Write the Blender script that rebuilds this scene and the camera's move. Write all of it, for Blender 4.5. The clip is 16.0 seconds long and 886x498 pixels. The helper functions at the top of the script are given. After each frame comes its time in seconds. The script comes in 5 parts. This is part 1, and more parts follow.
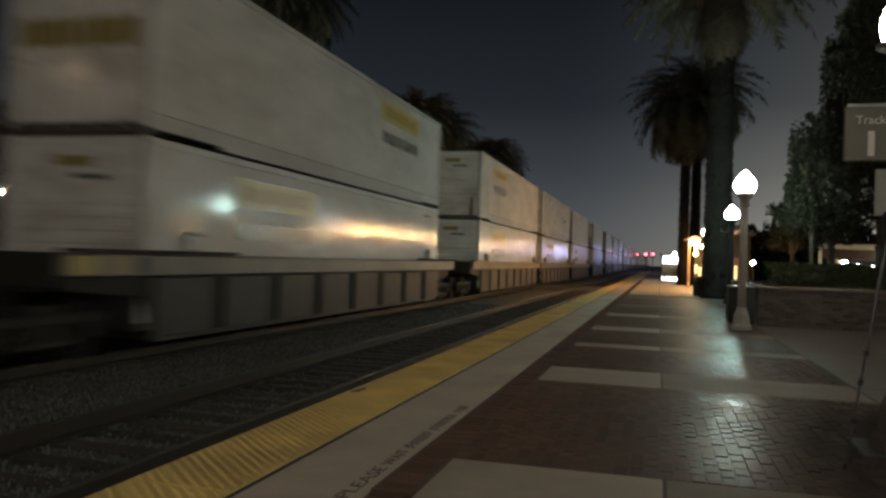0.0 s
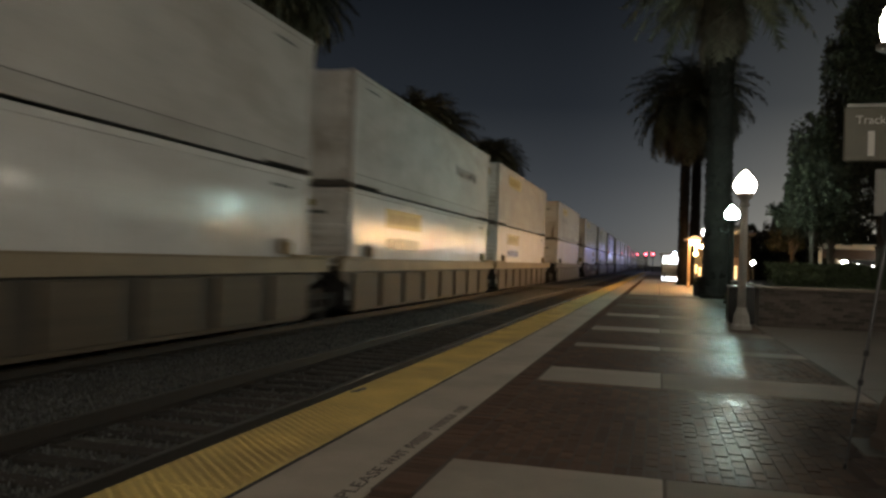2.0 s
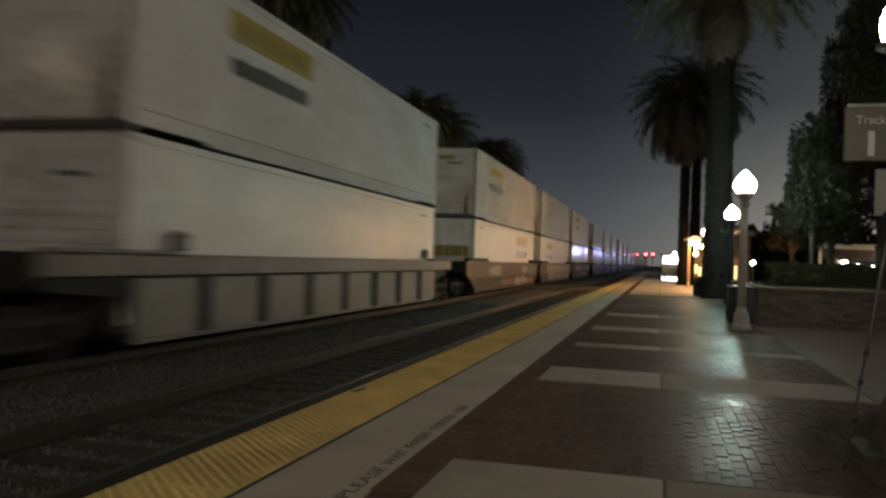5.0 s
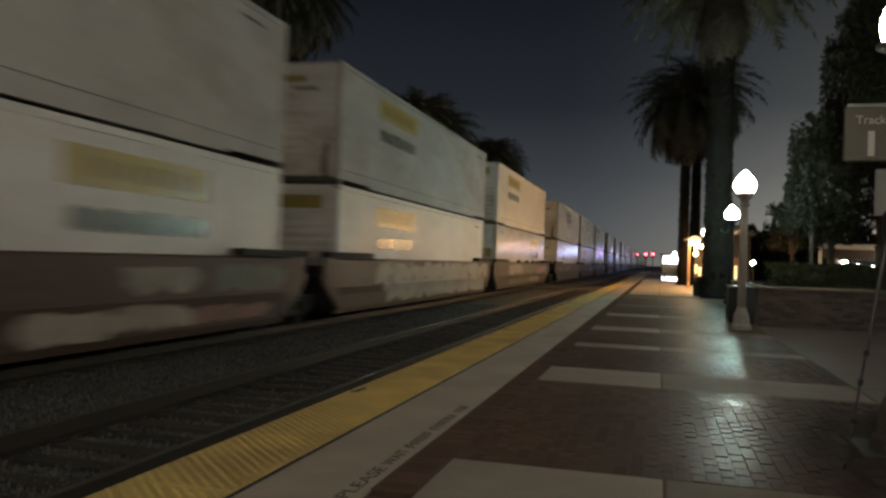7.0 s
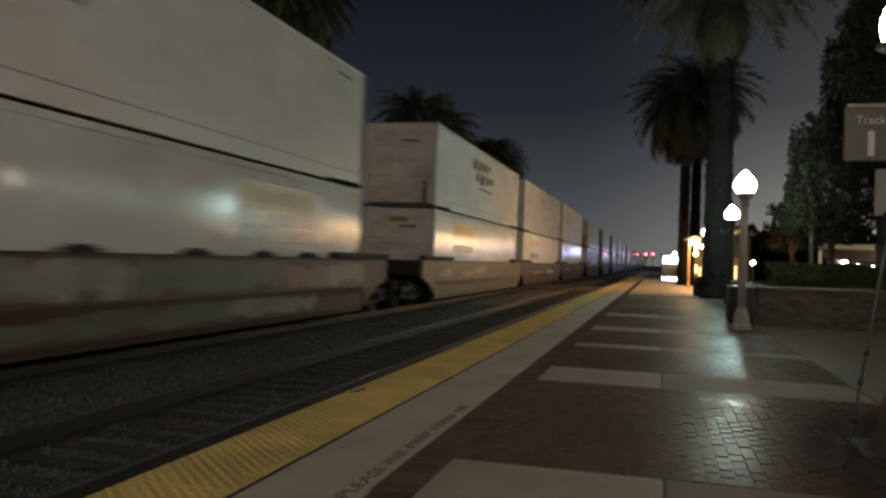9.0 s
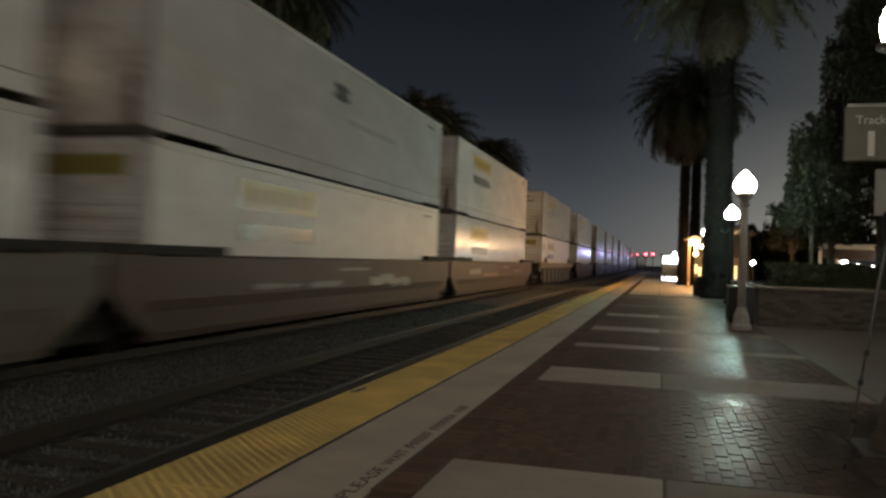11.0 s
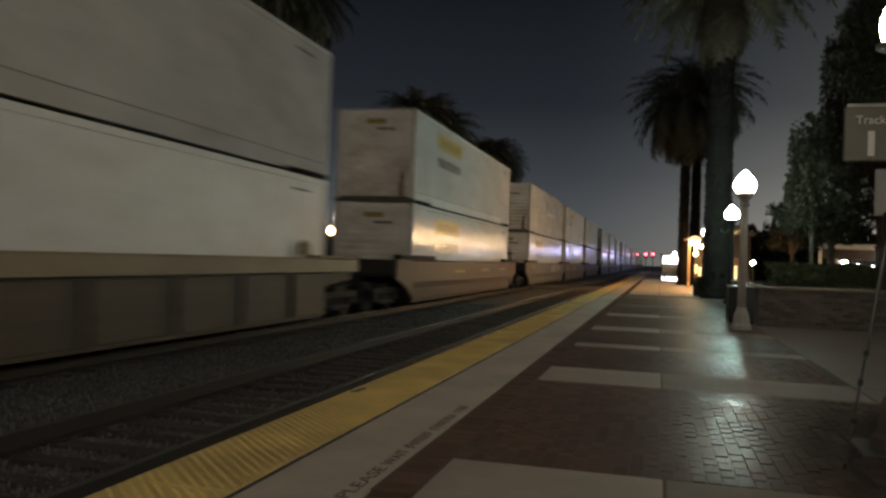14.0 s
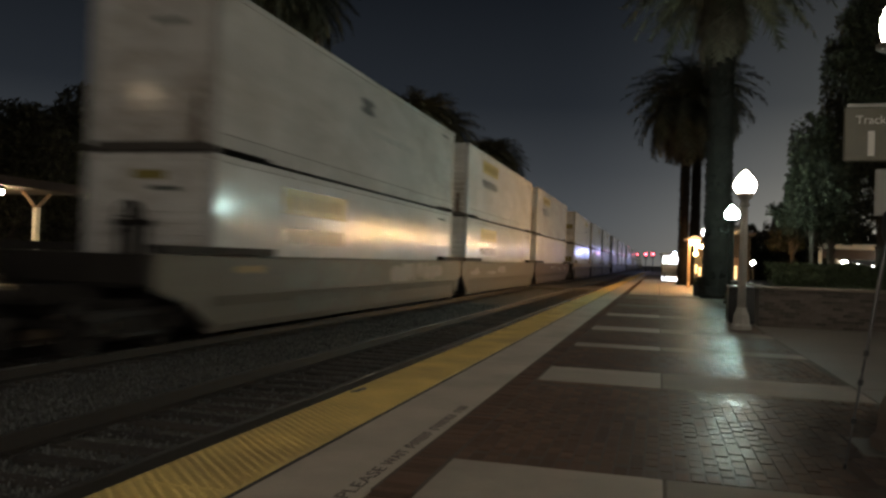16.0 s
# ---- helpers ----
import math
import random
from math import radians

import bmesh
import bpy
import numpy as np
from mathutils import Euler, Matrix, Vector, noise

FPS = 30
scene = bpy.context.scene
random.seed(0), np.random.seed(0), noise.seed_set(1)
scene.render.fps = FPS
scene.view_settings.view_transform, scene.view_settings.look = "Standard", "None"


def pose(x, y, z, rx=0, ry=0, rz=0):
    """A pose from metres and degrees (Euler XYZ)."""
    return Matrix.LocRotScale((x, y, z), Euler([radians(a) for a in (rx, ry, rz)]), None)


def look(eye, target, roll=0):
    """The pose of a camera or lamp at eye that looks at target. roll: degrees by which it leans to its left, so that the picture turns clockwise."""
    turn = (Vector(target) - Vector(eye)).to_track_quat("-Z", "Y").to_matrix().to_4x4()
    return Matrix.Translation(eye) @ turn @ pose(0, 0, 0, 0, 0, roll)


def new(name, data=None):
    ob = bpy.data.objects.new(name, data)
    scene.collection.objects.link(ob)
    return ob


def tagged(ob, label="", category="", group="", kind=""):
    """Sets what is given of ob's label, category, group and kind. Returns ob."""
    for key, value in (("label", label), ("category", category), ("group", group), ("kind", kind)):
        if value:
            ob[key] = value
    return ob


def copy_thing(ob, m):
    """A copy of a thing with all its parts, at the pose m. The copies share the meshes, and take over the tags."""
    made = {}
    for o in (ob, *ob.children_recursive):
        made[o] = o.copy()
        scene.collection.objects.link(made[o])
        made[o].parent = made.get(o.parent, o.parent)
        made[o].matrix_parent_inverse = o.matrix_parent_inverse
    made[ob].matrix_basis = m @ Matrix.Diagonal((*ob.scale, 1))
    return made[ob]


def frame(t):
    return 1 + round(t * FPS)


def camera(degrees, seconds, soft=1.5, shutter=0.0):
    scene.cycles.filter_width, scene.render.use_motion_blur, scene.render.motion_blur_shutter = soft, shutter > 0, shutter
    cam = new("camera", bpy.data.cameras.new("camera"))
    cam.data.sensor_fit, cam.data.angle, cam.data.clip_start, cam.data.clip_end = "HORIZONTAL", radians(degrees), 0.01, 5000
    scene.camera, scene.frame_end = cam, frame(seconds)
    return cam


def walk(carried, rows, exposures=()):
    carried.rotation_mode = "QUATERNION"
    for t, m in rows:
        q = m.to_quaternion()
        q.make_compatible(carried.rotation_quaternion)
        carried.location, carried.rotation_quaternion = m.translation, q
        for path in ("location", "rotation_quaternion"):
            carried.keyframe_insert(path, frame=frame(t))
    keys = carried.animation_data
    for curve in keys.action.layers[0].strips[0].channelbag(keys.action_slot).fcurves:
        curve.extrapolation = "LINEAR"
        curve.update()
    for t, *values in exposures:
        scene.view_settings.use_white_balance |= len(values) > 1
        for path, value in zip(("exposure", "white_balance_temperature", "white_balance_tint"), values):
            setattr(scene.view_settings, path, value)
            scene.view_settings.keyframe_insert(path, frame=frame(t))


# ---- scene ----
from mathutils import Quaternion

# ---------------------------------------------------------------- camera
cam = camera(57.86, 16.0, soft=2.7, shutter=0.9)
EYE = (0.0, 0.0, 1.22)
AHEAD = (-0.26029 * 20, 0.96546 * 20, 1.22 + 0.011594 * 20)
HELD = look(EYE, AHEAD, roll=1.95)
walk(cam, [(0.0, HELD), (16.0, HELD)], exposures=[(0.0, 0.05), (16.0, 0.05)])


# ---------------------------------------------------------------- night sky
def night_sky():
    w = bpy.data.worlds.new("night_sky")
    scene.world = w
    w.use_nodes = True
    nt = w.node_tree
    bg = nt.nodes["Background"]
    co = nt.nodes.new("ShaderNodeTexCoord")
    sep = nt.nodes.new("ShaderNodeSeparateXYZ")
    ramp = nt.nodes.new("ShaderNodeValToRGB")
    nt.links.new(co.outputs["Generated"], sep.inputs[0])
    nt.links.new(sep.outputs["Z"], ramp.inputs[0])
    # brighter on the station's side: the town's glow, with the lamp's lens glare put in
    glow_x = nt.nodes.new("ShaderNodeMapRange")
    glow_x.interpolation_type = "SMOOTHSTEP"
    for key, value in (("From Min", -0.14), ("From Max", 0.36), ("To Min", 0.92), ("To Max", 3.6)):
        glow_x.inputs[key].default_value = value
    nt.links.new(sep.outputs["X"], glow_x.inputs["Value"])
    nt.links.new(glow_x.outputs[0], bg.inputs[1])
    tint = nt.nodes.new("ShaderNodeMix")
    tint.data_type = "RGBA"
    tint.inputs["A"].default_value, tint.inputs["B"].default_value = (1, 1, 1, 1), (1.15, 1.0, 0.78, 1)
    warm = nt.nodes.new("ShaderNodeMapRange")
    warm.inputs["From Min"].default_value, warm.inputs["From Max"].default_value = -0.1, 0.2
    nt.links.new(sep.outputs["X"], warm.inputs["Value"])
    nt.links.new(warm.outputs[0], tint.inputs["Factor"])
    both = nt.nodes.new("ShaderNodeMix")
    both.data_type, both.blend_type = "RGBA", "MULTIPLY"
    both.inputs["Factor"].default_value = 1.0
    nt.links.new(ramp.outputs[0], both.inputs["A"])
    nt.links.new(tint.outputs["Result"], both.inputs["B"])
    nt.links.new(both.outputs["Result"], bg.inputs[0])
    cr = ramp.color_ramp
    cr.elements[0].position, cr.elements[0].color = 0.0, (0.100, 0.102, 0.103, 1)
    cr.elements[1].position, cr.elements[1].color = 1.0, (0.016, 0.0165, 0.018, 1)
    for p, c in ((0.05, (0.075, 0.081, 0.087)), (0.11, (0.0435, 0.049, 0.056)), (0.19, (0.0178, 0.0215, 0.0272)), (0.32, (0.0080, 0.0100, 0.0135))):
        e = cr.elements.new(p)
        e.color = (*c, 1)


night_sky()

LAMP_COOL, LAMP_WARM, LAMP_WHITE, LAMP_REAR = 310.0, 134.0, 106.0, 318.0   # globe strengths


# ---------------------------------------------------------------- materials
def mat(name, col, rough=0.6, metal=0.0, var=0.25, scale=3.0, grain=60.0, bump=0.15, dirt=None, dirt_amount=0.0, emit=None,
        strength=0.0, per=0.0, rough_var=0.1, spec=0.5, depth=0.01, stretch=None):
    """A surface with broad stains, fine grain, relief and, with per, a change from piece to piece."""
    m = bpy.data.materials.new(name)
    m.use_nodes = True
    nt = m.node_tree
    b = nt.nodes["Principled BSDF"]
    L = nt.links.new
    if emit:
        b.inputs["Base Color"].default_value = (*col, 1)
        b.inputs["Emission Color"].default_value = (*emit, 1)
        b.inputs["Emission Strength"].default_value = strength
        b.inputs["Roughness"].default_value = rough
        return m
    co = nt.nodes.new("ShaderNodeTexCoord")
    src = co.outputs["Object"]
    if stretch:
        mp = nt.nodes.new("ShaderNodeMapping")
        mp.inputs["Scale"].default_value = stretch
        L(src, mp.inputs[0])
        src = mp.outputs[0]
    n1 = nt.nodes.new("ShaderNodeTexNoise")
    n1.inputs["Scale"].default_value, n1.inputs["Detail"].default_value = scale, 5
    n2 = nt.nodes.new("ShaderNodeTexNoise")
    n2.inputs["Scale"].default_value, n2.inputs["Detail"].default_value = grain, 3
    L(src, n1.inputs["Vector"])
    L(src, n2.inputs["Vector"])
    add = nt.nodes.new("ShaderNodeMath")
    add.operation = "ADD"
    mul = nt.nodes.new("ShaderNodeMath")
    mul.operation, mul.inputs[1].default_value = "MULTIPLY", 0.45
    L(n2.outputs["Fac"], mul.inputs[0])
    L(n1.outputs["Fac"], add.inputs[0])
    L(mul.outputs[0], add.inputs[1])
    val = add.outputs[0]
    if per:
        oi = nt.nodes.new("ShaderNodeObjectInfo")
        ge = nt.nodes.new("ShaderNodeNewGeometry")
        s = nt.nodes.new("ShaderNodeMath")
        s.operation = "ADD"
        L(oi.outputs["Random"], s.inputs[0])
        L(ge.outputs["Random Per Island"], s.inputs[1])
        fr = nt.nodes.new("ShaderNodeMath")
        fr.operation = "FRACT"
        L(s.outputs[0], fr.inputs[0])
        mm = nt.nodes.new("ShaderNodeMath")
        mm.operation, mm.inputs[1].default_value, mm.inputs[2].default_value = "MULTIPLY_ADD", per, -0.5 * per
        L(fr.outputs[0], mm.inputs[0])
        a2 = nt.nodes.new("ShaderNodeMath")
        a2.operation = "ADD"
        L(val, a2.inputs[0])
        L(mm.outputs[0], a2.inputs[1])
        val = a2.outputs[0]
    ramp = nt.nodes.new("ShaderNodeValToRGB")
    L(val, ramp.inputs[0])
    lo, hi = 1 - var, 1 + var * 0.7
    e = ramp.color_ramp.elements
    e[0].position, e[0].color = 0.42, (*[min(1, c * lo) for c in col], 1)
    e[1].position, e[1].color = 1.02, (*[min(1, c * hi) for c in col], 1)
    out = ramp.outputs[0]
    if dirt:
        n3 = nt.nodes.new("ShaderNodeTexNoise")
        n3.inputs["Scale"].default_value, n3.inputs["Detail"].default_value, n3.inputs["Roughness"].default_value = scale * 0.45, 8, 0.65
        L(src, n3.inputs["Vector"])
        r3 = nt.nodes.new("ShaderNodeValToRGB")
        r3.color_ramp.elements[0].position, r3.color_ramp.elements[1].position = 0.47, 0.72
        L(n3.outputs["Fac"], r3.inputs[0])
        m3 = nt.nodes.new("ShaderNodeMath")
        m3.operation, m3.inputs[1].default_value = "MULTIPLY", dirt_amount
        L(r3.outputs[0], m3.inputs[0])
        mix = nt.nodes.new("ShaderNodeMix")
        mix.data_type = "RGBA"
        L(m3.outputs[0], mix.inputs["Factor"])
        L(out, mix.inputs["A"])
        mix.inputs["B"].default_value = (*dirt, 1)
        out = mix.outputs["Result"]
    L(out, b.inputs["Base Color"])
    mr = nt.nodes.new("ShaderNodeMapRange")
    mr.inputs["From Min"].default_value, mr.inputs["From Max"].default_value = 0.3, 1.1
    mr.inputs["To Min"].default_value, mr.inputs["To Max"].default_value = max(0.03, rough - rough_var), min(1, rough + rough_var)
    L(val, mr.inputs["Value"])
    L(mr.outputs[0], b.inputs["Roughness"])
    b.inputs["Metallic"].default_value = metal
    b.inputs["Specular IOR Level"].default_value = spec
    if bump:
        bp = nt.nodes.new("ShaderNodeBump")
        bp.inputs["Strength"].default_value, bp.inputs["Distance"].default_value = bump, depth
        L(add.outputs[0], bp.inputs["Height"])
        L(bp.outputs[0], b.inputs["Normal"])
    return m


def glow(name, col, strength):
    return mat(name, (0.8, 0.8, 0.8), 0.4, emit=col, strength=strength)


M = {
    "concrete": mat("concrete", (0.34, 0.29, 0.243), 0.72, var=0.22, scale=1.3, grain=90, dirt=(0.15, 0.135, 0.12), dirt_amount=0.55),
    # stained concrete, darkened further to hold the shadow on the right-hand panels
    "concrete_dark": mat("stained_shaded_concrete", (0.205, 0.170, 0.137), 0.75, var=0.3, scale=1.2, grain=90, dirt=(0.10, 0.088, 0.075), dirt_amount=0.6),
    "concrete_edge": mat("edge_concrete", (0.46, 0.395, 0.33), 0.72, var=0.2, scale=1.1, grain=80, dirt=(0.19, 0.17, 0.15), dirt_amount=0.5),
    "brick": mat("paving_brick", (0.125, 0.079, 0.058), 0.52, var=0.45, scale=1.6, grain=70, bump=0.3, per=0.55, rough_var=0.10, depth=0.006,
                 dirt=(0.058, 0.041, 0.032), dirt_amount=0.8, spec=0.028),
    "sealed_brick": mat("sealed_paving_brick", (0.122, 0.084, 0.064), 0.40, var=0.45, scale=1.6, grain=70, bump=0.25, per=0.55, rough_var=0.12, depth=0.005,
                        dirt=(0.058, 0.045, 0.036), dirt_amount=0.75, spec=0.0112),
    "joint_sand": mat("joint_sand", (0.095, 0.075, 0.060), 0.95, grain=120),
    "tactile": mat("tactile_yellow", (0.65, 0.475, 0.155), 0.65, var=0.28, scale=1.8, grain=60, dirt=(0.36, 0.235, 0.10), dirt_amount=0.75),
    "ink": mat("stencil_paint", (0.115, 0.10, 0.088), 0.8, var=0.5, scale=14, grain=80),
    "ballast": mat("ballast", (0.125, 0.12, 0.105), 0.95, var=0.6, scale=7, grain=26, bump=1.0, depth=0.05),
    "stone": mat("ballast_stone", (0.100, 0.103, 0.100), 0.92, var=0.6, scale=1.1, grain=40, per=0.8),
    "tie": mat("creosoted_tie", (0.052, 0.043, 0.036), 0.85, var=0.5, scale=3, grain=50, bump=0.5, per=0.5, stretch=(1, 9, 9)),
    "rail": mat("rail_steel", (0.032, 0.027, 0.023), 0.7, metal=0.3, var=0.4, scale=6, grain=60),
    "railhead": mat("worn_rail_head", (0.42, 0.40, 0.38), 0.28, metal=1.0, var=0.2, scale=5, grain=50, bump=0.03),
    "dull_railhead": mat("dull_rail_head", (0.085, 0.077, 0.068), 0.5, metal=0.8, var=0.3, scale=5, grain=50, bump=0.03),
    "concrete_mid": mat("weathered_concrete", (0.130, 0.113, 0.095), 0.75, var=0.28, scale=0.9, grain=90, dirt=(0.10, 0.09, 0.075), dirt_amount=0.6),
    "earth": mat("dry_earth", (0.09, 0.08, 0.065), 0.95, var=0.4, scale=0.4, grain=20, bump=0.5),
    "asphalt": mat("asphalt", (0.05, 0.05, 0.05), 0.85, var=0.3, scale=1, grain=80),
    "post": mat("post_paint", (0.50, 0.485, 0.445), 0.5, var=0.25, scale=5, grain=50),
    # brown paint, darkened further for the shade on the nearest post
    "brown_post": mat("shaded_brown_paint", (0.17, 0.13, 0.105), 0.6, var=0.3, scale=5, grain=50),
    "dark_post": mat("dark_green_paint", (0.035, 0.05, 0.045), 0.45, var=0.3, scale=5, grain=50),
    "sign": mat("sign_paint", (0.16, 0.15, 0.11), 0.5, var=0.15, scale=6, grain=50, bump=0.03),
    "letter": mat("sign_lettering", (0.75, 0.73, 0.66), 0.5, var=0.08, scale=8, bump=0.02),
    "pale_sign": mat("pale_sign_board", (0.33, 0.32, 0.29), 0.55, var=0.12, scale=4, bump=0.03),
    "wall_brick": mat("wall_brick", (0.10, 0.084, 0.073), 0.85, var=0.45, scale=3, grain=60, bump=0.4, per=0.6, spec=0.3),
    "mortar": mat("mortar", (0.11, 0.10, 0.09), 0.95, grain=90),
    "hedge": mat("hedge_leaf", (0.045, 0.062, 0.028), 0.75, var=0.5, scale=3, grain=20, bump=0, per=0.9),
    "leaf": mat("tree_leaf", (0.046, 0.043, 0.026), 0.85, var=0.5, scale=1.5, grain=14, bump=0, per=0.9, spec=0.2),
    "palm": mat("palm_frond", (0.085, 0.088, 0.055), 0.85, var=0.5, scale=1.5, grain=14, bump=0, per=0.6),
    "palm_dry": mat("dry_palm_frond", (0.13, 0.105, 0.075), 0.8, var=0.4, scale=2, grain=14, bump=0, per=0.6),
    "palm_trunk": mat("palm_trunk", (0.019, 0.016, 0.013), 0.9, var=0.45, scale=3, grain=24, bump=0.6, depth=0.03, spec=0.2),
    "bark": mat("bark", (0.09, 0.07, 0.055), 0.9, var=0.45, scale=5, grain=40, bump=0.6, depth=0.02),
    "limewash": mat("whitewashed_bark", (0.62, 0.58, 0.50), 0.85, var=0.2, scale=6, grain=40, bump=0.4),
    "black": mat("black_metal", (0.022, 0.022, 0.023), 0.45, var=0.3, scale=6, grain=60),
    "leg": mat("dark_anodised", (0.10, 0.10, 0.10), 0.4, metal=0.7, var=0.1, scale=8),
    "chrome": mat("brushed_aluminium", (0.45, 0.45, 0.45), 0.35, metal=0.9, var=0.1, scale=8),
    "rubber": mat("rubber", (0.025, 0.025, 0.025), 0.8, var=0.2, scale=8),
    "stucco": mat("stucco", (0.36, 0.33, 0.29), 0.85, var=0.2, scale=1.2, grain=50, bump=0.3),
    "wood": mat("painted_timber", (0.30, 0.20, 0.13), 0.6, var=0.3, scale=2, grain=40, stretch=(6, 6, 1)),
    "siding": mat("dark_siding", (0.05, 0.042, 0.036), 0.8, var=0.3, scale=2, grain=40),
    "roof": mat("roofing", (0.10, 0.08, 0.07), 0.8, var=0.3, scale=2, grain=40),
    "fascia": mat("white_fascia", (0.80, 0.78, 0.74), 0.6, var=0.1, scale=2),
    "car_paint": mat("car_paint", (0.10, 0.105, 0.11), 0.25, metal=0.5, var=0.08, scale=2, bump=0),
    "glass": mat("dark_glass", (0.02, 0.022, 0.024), 0.06, var=0.1, scale=1, bump=0, rough_var=0.02),
    # train
    "white": mat("container_white", (0.60, 0.603, 0.60), 0.13, stretch=(1, 0.5, 1.2), var=0.14, scale=1.3, grain=24, bump=0.05, dirt=(0.40, 0.36, 0.31),
                 dirt_amount=0.5, rough_var=0.065, per=0.45, spec=0.075),
    "worn_white": mat("worn_container_white", (0.48, 0.478, 0.465), 0.135, stretch=(1, 0.5, 1.2), var=0.18, scale=1.3, grain=24, bump=0.05, dirt=(0.30, 0.27, 0.23),
                      dirt_amount=0.6, rough_var=0.065, per=0.35, spec=0.065),
    "matte_white": mat("matte_container_white", (0.68, 0.675, 0.66), 0.42, stretch=(1, 0.5, 1.2), var=0.16, scale=1.0, grain=24, bump=0.06, dirt=(0.42, 0.37, 0.31),
                       dirt_amount=0.5, rough_var=0.08, per=0.35, spec=0.2),
    "end_white": mat("container_end", (0.72, 0.705, 0.68), 0.15, var=0.14, scale=1.0, grain=24, bump=0.05, dirt=(0.30, 0.25, 0.20),
                     dirt_amount=0.8, per=0.25, spec=0.2, stretch=(1, 1, 2.2)),
    "frame_grey": mat("container_frame", (0.48, 0.465, 0.44), 0.45, var=0.15, scale=1.5, grain=30, dirt=(0.22, 0.19, 0.16), dirt_amount=0.6),
    "casting": mat("corner_casting", (0.075, 0.066, 0.058), 0.6, var=0.4, scale=5),
    "yellow": mat("yellow_panel", (0.37, 0.29, 0.045), 0.36, var=0.18, scale=1.2, grain=20, bump=0.04, dirt=(0.33, 0.30, 0.2), dirt_amount=0.8),
    "grey_panel": mat("grey_lettering", (0.070, 0.086, 0.078), 0.3, var=0.3, scale=2.2, grain=20, bump=0.04, dirt=(0.3, 0.3, 0.28), dirt_amount=0.35),
    "yellow_ink": mat("dull_yellow_bars", (0.27, 0.215, 0.05), 0.5, var=0.2, scale=2, bump=0.02),
    "soot": mat("soot_stain", (0.13, 0.12, 0.115), 0.6, var=0.3, scale=4),
    "blue_panel": mat("dull_blue_panel", (0.045, 0.055, 0.085), 0.6, var=0.3, scale=3),
    "rust": mat("rust_stain", (0.16, 0.115, 0.088), 0.7, var=0.5, scale=5, grain=30, dirt=(0.36, 0.31, 0.26), dirt_amount=0.7),
    "faint_grey": mat("faded_grey_bar", (0.34, 0.345, 0.34), 0.45, var=0.3, scale=2.0, dirt=(0.45, 0.44, 0.43), dirt_amount=0.5),
    "logo_grey": mat("worn_grey_emblem", (0.06, 0.07, 0.072), 0.45, var=0.35, scale=2.0, dirt=(0.30, 0.30, 0.29), dirt_amount=0.3),
    "logo_dark": mat("dark_logo", (0.05, 0.066, 0.07), 0.45, var=0.2, scale=3),
    "tan": mat("well_tan", (0.29, 0.228, 0.138), 0.6, var=0.28, scale=0.9, grain=24, dirt=(0.13, 0.095, 0.065), dirt_amount=0.8, per=0.2),
    "tan_low": mat("well_tan_low", (0.098, 0.076, 0.050), 0.6, stretch=(1, 0.25, 3.0), var=0.4, scale=0.9, grain=24, dirt=(0.07, 0.056, 0.042), dirt_amount=0.8, per=0.1, spec=0.3),
    "tan_dark": mat("shaded_well_recess", (0.060, 0.051, 0.041), 0.7, var=0.4, scale=1.2, grain=24),
    "silver": mat("well_silver", (0.20, 0.19, 0.172), 0.55, var=0.28, scale=0.9, grain=24, dirt=(0.10, 0.085, 0.07), dirt_amount=0.85, per=0.2),
    "navy": mat("well_dark_grey", (0.044, 0.044, 0.043), 0.6, var=0.4, scale=0.9, grain=24, dirt=(0.036, 0.034, 0.032), dirt_amount=0.8, spec=0.3),
    "brown": mat("well_red_brown", (0.069, 0.038, 0.0255), 0.6, stretch=(1, 0.22, 3.0), var=0.5, scale=0.9, grain=24, dirt=(0.040, 0.031, 0.025), dirt_amount=0.8, per=0.3),
    "olive": mat("well_olive_grey", (0.112, 0.100, 0.079), 0.6, stretch=(1, 0.22, 3.0), var=0.35, scale=0.8, grain=24, dirt=(0.11, 0.09, 0.07), dirt_amount=0.8, per=0.3),
    "graffiti": mat("faded_graffiti", (0.21, 0.20, 0.19), 0.6, var=0.4, scale=2.2, grain=14, dirt=(0.14, 0.10, 0.085), dirt_amount=0.9),
    "paint_pale": mat("pale_spray_paint", (0.25, 0.232, 0.205), 0.6, var=0.35, scale=2.4, grain=14, dirt=(0.12, 0.085, 0.068), dirt_amount=0.6),
    "paint_light": mat("light_spray_paint", (0.36, 0.325, 0.285), 0.6, var=0.3, scale=2.0, grain=14, dirt=(0.20, 0.165, 0.135), dirt_amount=0.6),
    "paint_green": mat("grey_green_spray_paint", (0.115, 0.122, 0.105), 0.6, var=0.4, scale=2.2, grain=14, dirt=(0.10, 0.068, 0.052), dirt_amount=0.7),
    "paint_rose": mat("dull_red_spray_paint", (0.24, 0.13, 0.115), 0.6, var=0.35, scale=1.3, grain=14, dirt=(0.14, 0.10, 0.085), dirt_amount=0.8),
    "paint_ochre": mat("ochre_spray_paint", (0.26, 0.18, 0.075), 0.6, var=0.3, scale=1.3, grain=14),
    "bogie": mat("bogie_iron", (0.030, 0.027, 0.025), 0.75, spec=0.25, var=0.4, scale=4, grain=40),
    "wheel": mat("wheel_steel", (0.028, 0.025, 0.023), 0.7, metal=0.1, spec=0.2, var=0.3, scale=4, grain=40),
    # lights
    "globe_warm": glow("warm_globe", (1.0, 0.87, 0.65), LAMP_WARM),
    "globe_white": glow("white_globe", (1.0, 0.905, 0.71), LAMP_WHITE),
    "globe_dim": glow("dim_globe", (1.0, 0.93, 0.86), 30.0),
